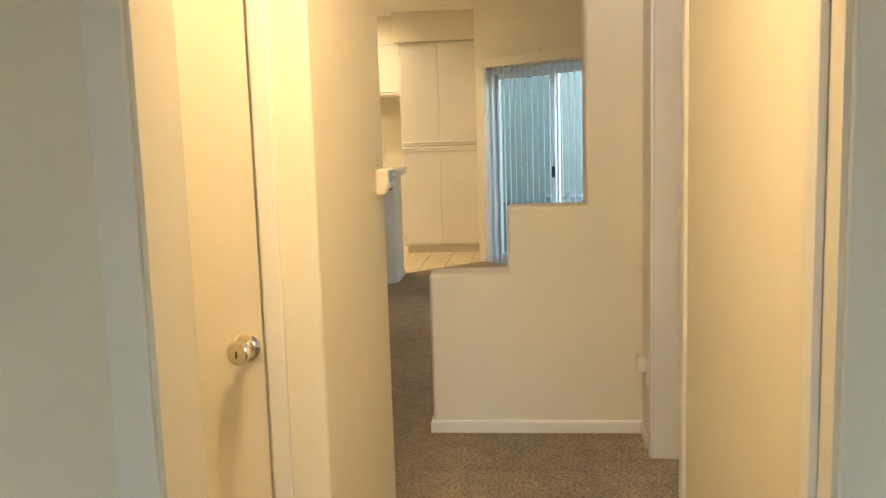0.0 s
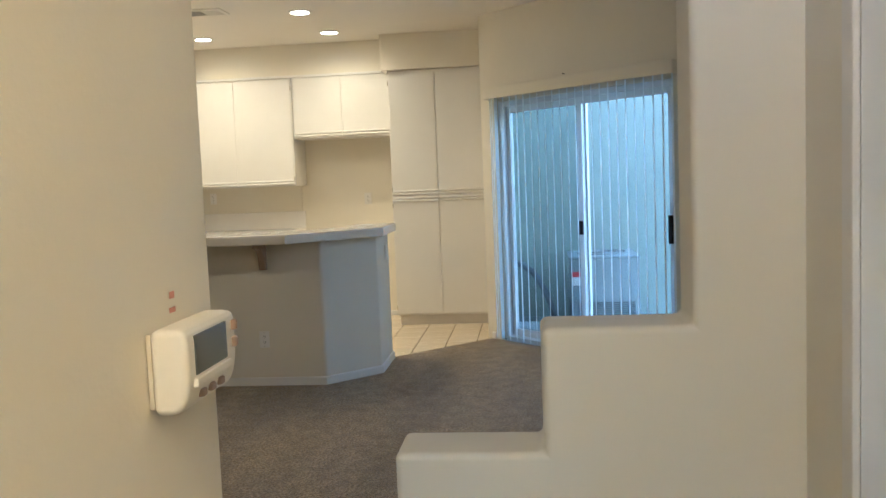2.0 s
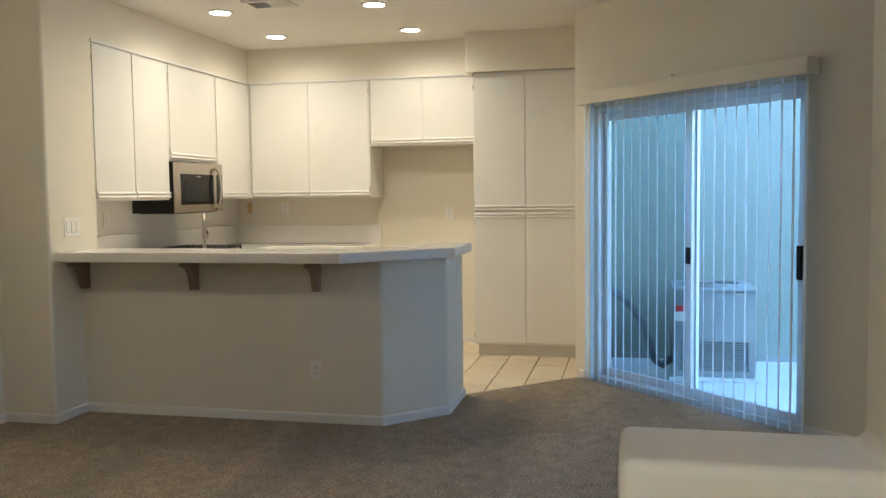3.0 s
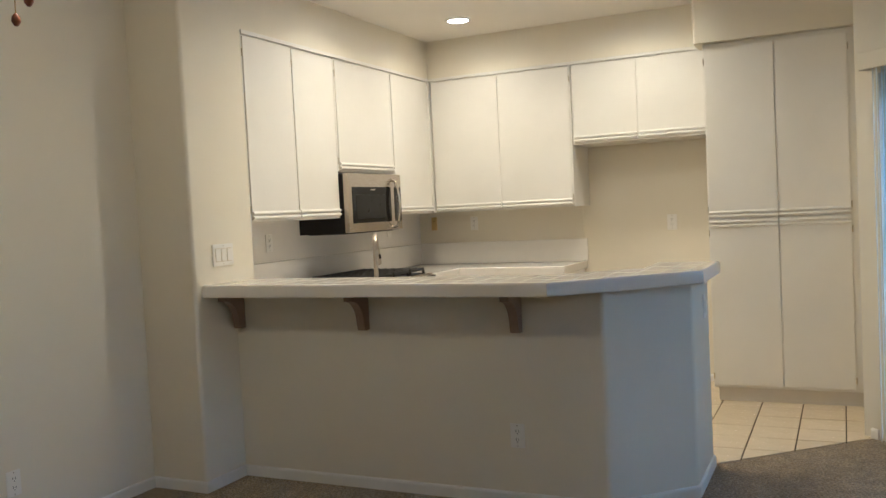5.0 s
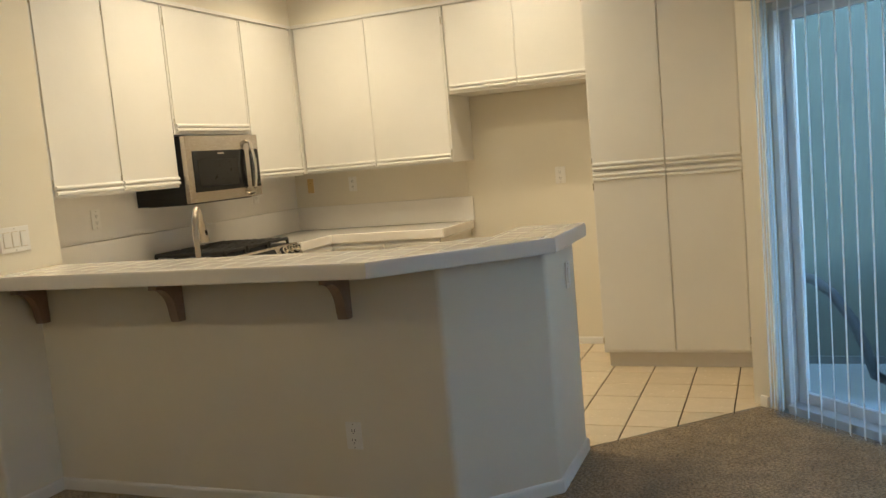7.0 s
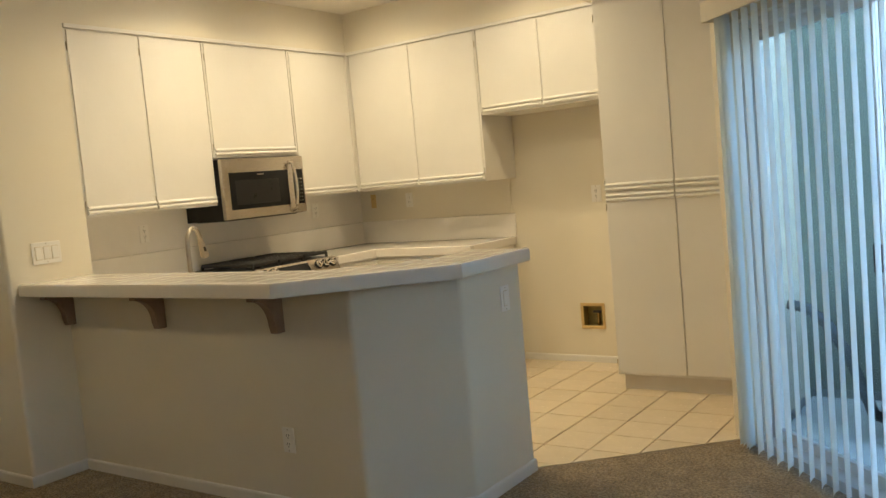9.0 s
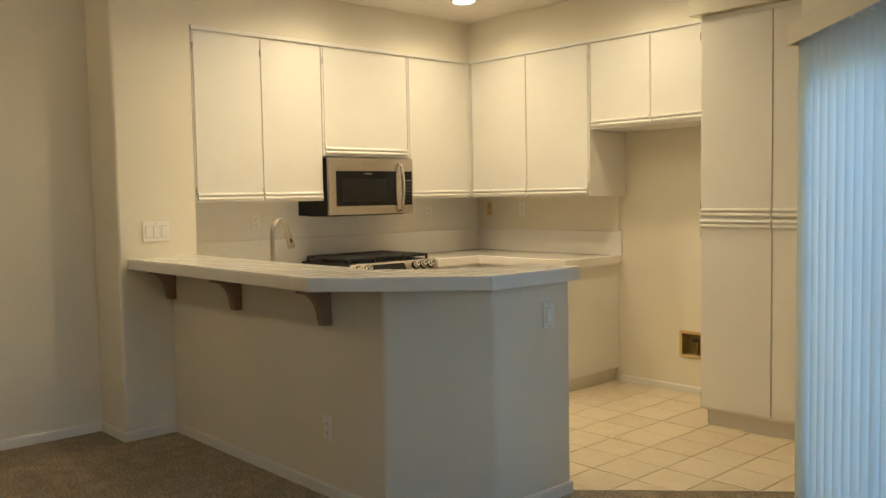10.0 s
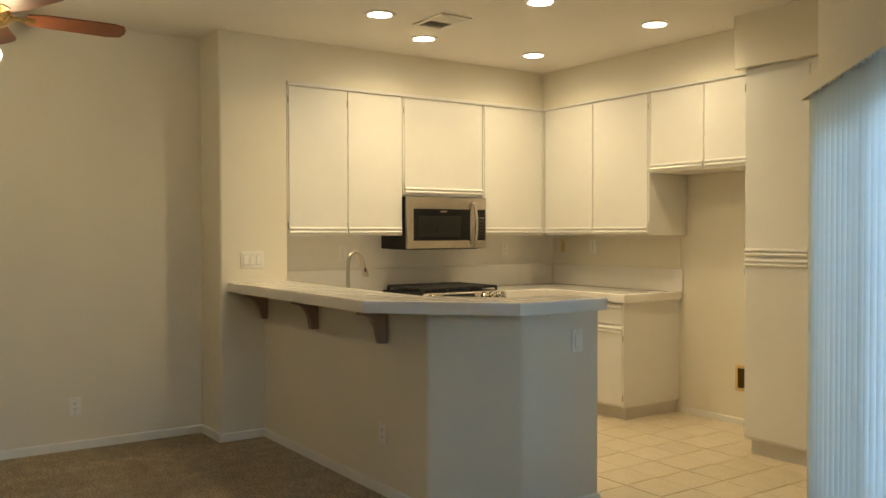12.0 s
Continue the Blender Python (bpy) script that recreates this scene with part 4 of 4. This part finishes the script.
structure("patio", prism(B(), [(0.42, 9.35), (3.8, 6.0), (6.5, 6.0), (6.5, 10.3), (0.42, 10.3)], -0.12, -0.03), M_SLAB, "pale concrete patio slab", "patio")
structure("wall_patio", box(B(), 0.40, 6.6, 10.22, 10.42, -0.12, 2.28), M_STUCCO, "grey stucco patio wall", "wall")
structure("wall_outer", box(B(), -3.36, 0.41, 10.745, 10.86, -0.12, 2.88), M_STUCCO, "grey stucco outside wall", "wall")
structure("trim_patio", box(B(), 0.42, 6.5, 10.20, 10.2195, -0.03, 0.015), M_AC, "dark weep strip at the patio wall's foot", "trim")

ac = thing("air_conditioner", (1.28, 9.66, -0.03), "grey outdoor condenser unit standing on the patio", "air conditioner")
ax0, ax1, ay0, ay1, az0, az1 = 0.97, 1.57, 9.36, 9.95, 0.0, 0.68
part("pad", box(B(), ax0 - 0.03, ax1 + 0.03, ay0 - 0.03, ay1 + 0.03, -0.03, 0.0, 0.006), M_SLAB, ac)
part("coil", box(B(), ax0 + 0.02, ax1 - 0.02, ay0 + 0.02, ay1 - 0.02, 0.04, az1 - 0.03), M_ACDARK, ac, "dark finned coil")
for q in ((ax0, ax0 + 0.05, ay0, ay0 + 0.05), (ax1 - 0.05, ax1, ay0, ay0 + 0.05), (ax0, ax0 + 0.05, ay1 - 0.05, ay1), (ax1 - 0.05, ax1, ay1 - 0.05, ay1)):
    part("corner_post", box(B(), *q, 0.001, az1 - 0.03, 0.006), M_AC, ac)
part("base_pan", box(B(), ax0 - 0.004, ax1 + 0.004, ay0 - 0.004, ay1 + 0.004, 0.001, 0.05, 0.004), M_AC, ac)
part("front_panel", box(B(), ax0 + 0.04, ax1 - 0.04, ay0 - 0.003, ay0 + 0.012, 0.27, az1 - 0.03, 0.003), M_AC, ac)
part("side_panel", box(B(), ax1 - 0.012, ax1 + 0.003, ay0 + 0.04, ay1 - 0.04, 0.05, az1 - 0.03, 0.003), M_AC, ac)
part("side_panel", box(B(), ax0 - 0.003, ax0 + 0.012, ay0 + 0.04, ay1 - 0.04, 0.27, az1 - 0.03, 0.003), M_AC, ac)
for i in range(12):
    zz = 0.06 + i * 0.0175
    part("louvre", box(B(), ax0 + 0.045, ax1 - 0.045, ay0 - 0.002, ay0 + 0.006, zz, zz + 0.007), M_AC, ac)
part("lid", box(B(), ax0 - 0.008, ax1 + 0.008, ay0 - 0.008, ay1 + 0.008, az1 - 0.03, az1, 0.01), M_AC, ac)
gr = part("fan_grille", lathe(B(), [(0.23, az1), (0.23, az1 + 0.012), (0.21, az1 + 0.014), (0.21, az1)], pose((ax0 + ax1) / 2, (ay0 + ay1) / 2, 0.0005), 32), M_AC, ac)
# flat dark disc on the lid, painted as the shade down the fan opening
part("fan_well", lathe(B(), [(0.208, az1), (0.208, az1 + 0.002), (0.05, az1 + 0.003)], pose((ax0 + ax1) / 2, (ay0 + ay1) / 2, 0.0005), 32), M_SLOT, ac)
for i in range(4):
    bm = B()
    R_ = 0.05 + i * 0.045
    tube(bm, [((ax0 + ax1) / 2 + R_ * math.cos(k / 24 * 2 * math.pi), (ay0 + ay1) / 2 + R_ * math.sin(k / 24 * 2 * math.pi), az1 + 0.012) for k in range(25)], 0.003, 6)
    part("wire_ring", bm, M_AC, gr)
part("warning_label", box(B(), ax0 + 0.012, ax0 + 0.105, ay0 - 0.006, ay0 - 0.0035, 0.50, 0.545), M_RED, ac, "red warning sticker")
part("data_label", box(B(), ax0 + 0.012, ax0 + 0.105, ay0 - 0.006, ay0 - 0.0035, 0.425, 0.498), M_PLATE, ac, "white data sticker")
lp = thing("refrigerant_line", (0.60, 9.6, 0.02), "black insulated hose arching from wall to condenser", "hose")
part("hose", tube(B(), [(0.45, 9.62, 0.62), (0.55, 9.60, 0.60), (0.65, 9.56, 0.52), (0.74, 9.53, 0.38), (0.80, 9.52, 0.22), (0.84, 9.55, 0.08), (0.90, 9.62, 0.03), (0.97, 9.66, 0.08)], 0.028, 12), M_HOSE, lp)

# ---- hall ----
dr = thing("closet_door", (-0.3, 1.86, 0), "flat cream closet door with a polished round knob, shut", "door")
part("slab", box(B(), -0.715, 0.132, 1.850, 1.885, 0.008, 2.045, 0.002), M_DOOR, dr)
kn = part("door_knob", lathe(B(), [(0.011, 0.0), (0.011, 0.022), (0.018, 0.028), (0.026, 0.040), (0.028, 0.052), (0.024, 0.062), (0.012, 0.067)], pose(0.093, 1.846, 0.918, 90, 0, 0), 28), M_CHROME, dr, "polished round knob")
part("rose", lathe(B(), [(0.033, 0.0), (0.033, 0.004), (0.026, 0.009), (0.014, 0.011)], pose(0.093, 1.8495, 0.918, 90, 0, 0), 28), M_CHROME, kn)
# dark bar on the knob's face, painted as the shade in the keyhole
part("keyhole", box(B(), 0.0915, 0.0945, 1.777, 1.7795, 0.910, 0.926), M_SLOT, kn)
cf = tagged(new("door_frame_1"), "cream painted frame of the closet door", "door frame", "", "structure")
part("jamb_lining", box(B(), 0.136, 0.1495, 1.852, 1.969, 0, 2.058), M_TRIM, cf)
part("jamb_lining", box(B(), -0.7495, -0.719, 1.852, 1.969, 0, 2.058), M_TRIM, cf)
part("stop", box(B(), -0.715, 0.132, 1.887, 1.90, 0.0, 2.058), M_TRIM, cf)
for q in ((0.141, 0.185, 0, 2.11), (-0.749, -0.722, 0, 2.11), (-0.722, 0.141, 2.052, 2.11)):
    part("casing", box(B(), q[0], q[1], 1.838, 1.8515, q[2], q[3], 0.005, 3), M_TRIM, cf)


def frame_trim(name, side, wx0, wx1, y0, y1, label):
    """Jamb lining and casing round an opening in a hall wall; side +1: the hall lies towards +x."""
    ob = tagged(new(name), label, "door frame", "", "structure")
    hx = wx1 if side > 0 else wx0
    a, b = (hx, hx + 0.014) if side > 0 else (hx - 0.014, hx)
    for q in ((y0 - 0.06, y0 + 0.006, 0, 2.12), (y1 - 0.006, y1 + 0.06, 0, 2.12), (y0 + 0.006, y1 - 0.006, 2.054, 2.12)):
        bm = prism(B(), [(a, q[0]), (b, q[0] + 0.006), (b, q[1] - 0.004), (a, q[1])] if side > 0 else [(a, q[0] + 0.004), (b, q[0]), (b, q[1]), (a, q[1] - 0.006)], q[2], q[3], bevel=0.003, seg=2)
        part("casing", bm, M_TRIM, ob)
    for q in ((y0, y0 + 0.006, 0, 2.054), (y1 - 0.006, y1, 0, 2.054), (y0 + 0.006, y1 - 0.006, 2.048, 2.054)):
        part("jamb_lining", box(B(), wx0 + 0.001, wx1 - 0.001, *q), M_TRIM, ob)
    return ob


frame_trim("door_frame_2", -1, 1.25, 1.37, 2.87, 3.53, "white painted frame of the side room door")
bf = tagged(new("door_frame_3"), "white painted frame of the bedroom doorway", "door frame", "", "structure")
for q in ((0.22, 0.235, 1.08, 1.22, 0, 2.045), (1.10, 1.115, 1.08, 1.22, 0, 2.045), (0.22, 1.115, 1.08, 1.22, 2.045, 2.06)):
    part("jamb_lining", box(B(), *q), M_DOOR, bf)
part("stop", box(B(), 1.088, 1.10, 1.13, 1.165, 0, 2.045, 0.002), M_TRIM, bf)
for q in ((0.17, 0.227, 1.072, 1.0895, 0, 2.10), (1.108, 1.165, 1.072, 1.0895, 0, 2.10), (0.227, 1.108, 1.072, 1.0895, 2.053, 2.10),
          (0.17, 0.227, 1.2105, 1.226, 0, 2.10), (1.108, 1.165, 1.2105, 1.226, 0, 2.10), (0.227, 1.108, 1.2105, 1.226, 2.053, 2.10)):
    part("casing", box(B(), *q, 0.004, 2), M_TRIM, bf)
sdr = thing("side_door", (1.39, 3.50, 0), "white side room door standing open on its hinges", "door")
part("slab", box(B(), 1.386, 2.02, 3.470, 3.505, 0.008, 2.045, 0.002), M_TRIM, sdr)
for hz in (0.28, 1.02, 1.80):
    h = part("hinge", cyl(B(), pose(1.377, 3.518, hz), 0.006, 0.006, 0.09, 12), M_PLATE, sdr, "white painted hinge")
    part("hinge_leaf", box(B(), 1.345, 1.386, 3.5195, 3.523, hz - 0.045, hz + 0.045), M_PLATE, h)

th = thing("thermostat", (0.27, 2.650, 1.25), "cream programmable thermostat with a grey screen", "thermostat")
part("wall_plate", box(B(), 0.2705, 0.276, 2.600, 2.722, 1.208, 1.280, 0.002), M_BACKPL, th, "yellowed backing plate")
bm = prism(B(), [(0.276, 1.203), (0.298, 1.203), (0.307, 1.211), (0.312, 1.234), (0.312, 1.277), (0.307, 1.284), (0.276, 1.284)], 2.596, 2.728, axis="y", bevel=0.007, seg=4, only="all")
cs = part("case", bm, M_THERMO, th)
part("screen", box(B(), 0.3105, 0.3135, 2.614, 2.696, 1.238, 1.276, 0.001), M_LCD, cs, "grey display")
part("flap", box(B(), 0.3075, 0.316, 2.610, 2.702, 1.227, 1.236, 0.002), M_THERMO, cs)
for i in range(3):
    part("button", box(B(), 0.3060, 0.3125, 2.628 + i * 0.024, 2.640 + i * 0.024, 1.213, 1.221, 0.002), M_CORBEL, cs, "small brown button")
for z in (1.245, 1.263):
    part("side_button", box(B(), 0.3105, 0.3165, 2.713, 2.722, z, z + 0.011, 0.002), M_CORBEL, cs, "small brown button")
rm = thing("wall_mark", (0.2702, 2.663, 1.301), "two small red smudges above the thermostat", "mark")
part("smudge", box(B(), 0.2702, 0.2707, 2.658, 2.672, 1.291, 1.296), M_SMUDGE, rm)
part("smudge", box(B(), 0.2702, 0.2707, 2.660, 2.671, 1.305, 1.312), M_SMUDGE, rm)

nl = thing("picture_nail", tuple(D @ Vector((0.92, 0, 2.18))), "small nail stuck in the wall above the door", "nail")
part("shank", tube(B(), [D @ Vector((0.92, 0.004, 2.18)), D @ Vector((0.92, -0.02, 2.182))], 0.0025, 8), M_SLOT, nl)
part("head", tube(B(), [D @ Vector((0.92, -0.02, 2.182)), D @ Vector((0.92, -0.023, 2.182))], 0.005, 10), M_SLOT, nl)

# ---- pieces: floor tiles and bar tiles ----
P0X, P0Y, PITCH = -0.372, 9.075, 0.2565


def inside(p, poly):
    c, j = False, len(poly) - 1
    for i in range(len(poly)):
        (xi, yi), (xj, yj) = poly[i], poly[j]
        if (yi > p[1]) != (yj > p[1]) and p[0] < (xj - xi) * (p[1] - yi) / (yj - yi) + xi:
            c = not c
        j = i
    return c


def clip(poly, a, b, c):
    """The part of a polygon where a*x + b*y <= c."""
    out = []
    for i in range(len(poly)):
        p, q = poly[i - 1], poly[i]
        dp_, dq = a * p[0] + b * p[1] - c, a * q[0] + b * q[1] - c
        if (dp_ <= 0) != (dq <= 0):
            s = dp_ / (dp_ - dq)
            out.append((p[0] + s * (q[0] - p[0]), p[1] + s * (q[1] - p[1])))
        if dq <= 0:
            out.append(q)
    return out


def tile_mesh(poly, thick, cham, material, name):
    """A tile with chamfered top edges, about its own origin, top at 0."""
    cx = sum(p[0] for p in poly) / len(poly)
    cy = sum(p[1] for p in poly) / len(poly)
    bm = B()
    ins = []
    for p in poly:
        v = Vector((cx - p[0], cy - p[1]))
        ins.append(Vector(p) + v.normalized() * cham * 1.3)
    lo_ = [bm.verts.new((p[0], p[1], -thick)) for p in poly]
    mid = [bm.verts.new((p[0], p[1], -cham)) for p in poly]
    top = [bm.verts.new((p[0], p[1], 0)) for p in ins]
    n = len(poly)
    for i in range(n):
        j = (i + 1) % n
        bm.faces.new((lo_[i], lo_[j], mid[j], mid[i]))
        bm.faces.new((mid[i], mid[j], top[j], top[i]))
    bm.faces.new(top)
    bmesh.ops.recalc_face_normals(bm, faces=list(bm.faces))
    return mesh_of(bm, name, material)


G, GY = 0.0034, 0.0032
sq = [(-PITCH / 2 + G, -PITCH / 2 + GY), (PITCH / 2 - G, -PITCH / 2 + GY), (PITCH / 2 - G, PITCH / 2 - GY), (-PITCH / 2 + G, PITCH / 2 - GY)]
full_tile = tile_mesh(sq, 0.008, 0.0015, M_TILE, "tile")
for i in range(-12, 4):
    for j in range(-6, 7):
        cx, cy = P0X + (i + 0.5) * PITCH, P0Y + (j + 0.5) * PITCH
        poly = [(cx + x, cy + y) for x, y in sq]
        for cl in ((1, 0, 0.279), (0, 1, KY - 0.001), (-1, 0, -KX), (0, -1, -7.75), (0.683, -0.730, 0.683 * 0.28 - 0.730 * 9.222) if cx > -0.9 else (0, -1, -7.75)):
            if poly:
                poly = clip(poly, *cl)
        if len(poly) < 3:
            continue
        cx2, cy2 = sum(p[0] for p in poly) / len(poly), sum(p[1] for p in poly) / len(poly)
        if cx2 < -0.61 and cy2 < 8.40 or cx2 < -2.72 or (cy2 > 10.12 and cx2 < -1.92) or (cy2 > 10.12 and cx2 > -0.52):
            continue
        whole = len(poly) == 4 and abs((max(p[0] for p in poly) - min(p[0] for p in poly)) - (PITCH - 2 * G)) < 1e-4 and abs((max(p[1] for p in poly) - min(p[1] for p in poly)) - (PITCH - 2 * GY)) < 1e-4
        me = full_tile if whole else tile_mesh([(p[0] - cx2, p[1] - cy2) for p in poly], 0.008, 0.0015, M_TILE, "tile")
        ob = new("tile", me)
        ob.parent = tile_floor
        ob.matrix_basis = pose(cx2, cy2, 0.0012 + 0.0006 * math.sin(i * 7.1 + j * 3.3), 0.08 * math.sin(i * 3.7 + j), 0.08 * math.cos(i * 2.3 + j * 5), 0)

BP = 0.1085
g = 0.0016
sq = [(-BP / 2 + g, -BP / 2 + g), (BP / 2 - g, -BP / 2 + g), (BP / 2 - g, BP / 2 - g), (-BP / 2 + g, BP / 2 - g)]
bar_tile = tile_mesh(sq, 0.010, 0.0016, M_WTILE, "tile")
E1 = Vector((0.567, 0.526)).normalized()
nx, ny = E1.y, -E1.x
for i in range(26):
    for j in range(14):
        cx, cy = -2.878 + (i + 0.5) * BP, 7.405 + (j + 0.5) * BP
        poly = [(cx + x, cy + y) for x, y in sq]
        cuts = [(nx, ny, nx * -1.0 + ny * 7.36 - 0.045), (1, 0, -0.478), (0, 1, 8.458)]
        inner = [(-nx, -ny, -(nx * -1.1 + ny * 7.775))] if cx > -1.1 else [(0, 1, 7.773)]
        if cy > 8.08:
            inner = [(-1, 0, 0.738)]
        for cl in cuts + inner:
            if poly:
                poly = clip(poly, *cl)
        if len(poly) < 3:
            continue
        area = abs(sum(poly[k - 1][0] * poly[k][1] - poly[k][0] * poly[k - 1][1] for k in range(len(poly)))) / 2
        if area < 0.0006:
            continue
        cx2, cy2 = sum(p[0] for p in poly) / len(poly), sum(p[1] for p in poly) / len(poly)
        me = bar_tile if area > (BP - 2 * g) ** 2 * 0.999 else tile_mesh([(p[0] - cx2, p[1] - cy2) for p in poly], 0.010, 0.0016, M_WTILE, "tile")
        ob = new("tile", me)
        ob.parent = bar
        ob.matrix_parent_inverse = bar.matrix_basis.inverted()
        ob.matrix_basis = pose(cx2, cy2, 1.0785 + 0.0004 * math.sin(i * 5.1 + j * 2.7), 0.25 * math.sin(i * 2.9 + j * 1.7), 0.25 * math.cos(i * 4.1 + j * 2.2), 0)
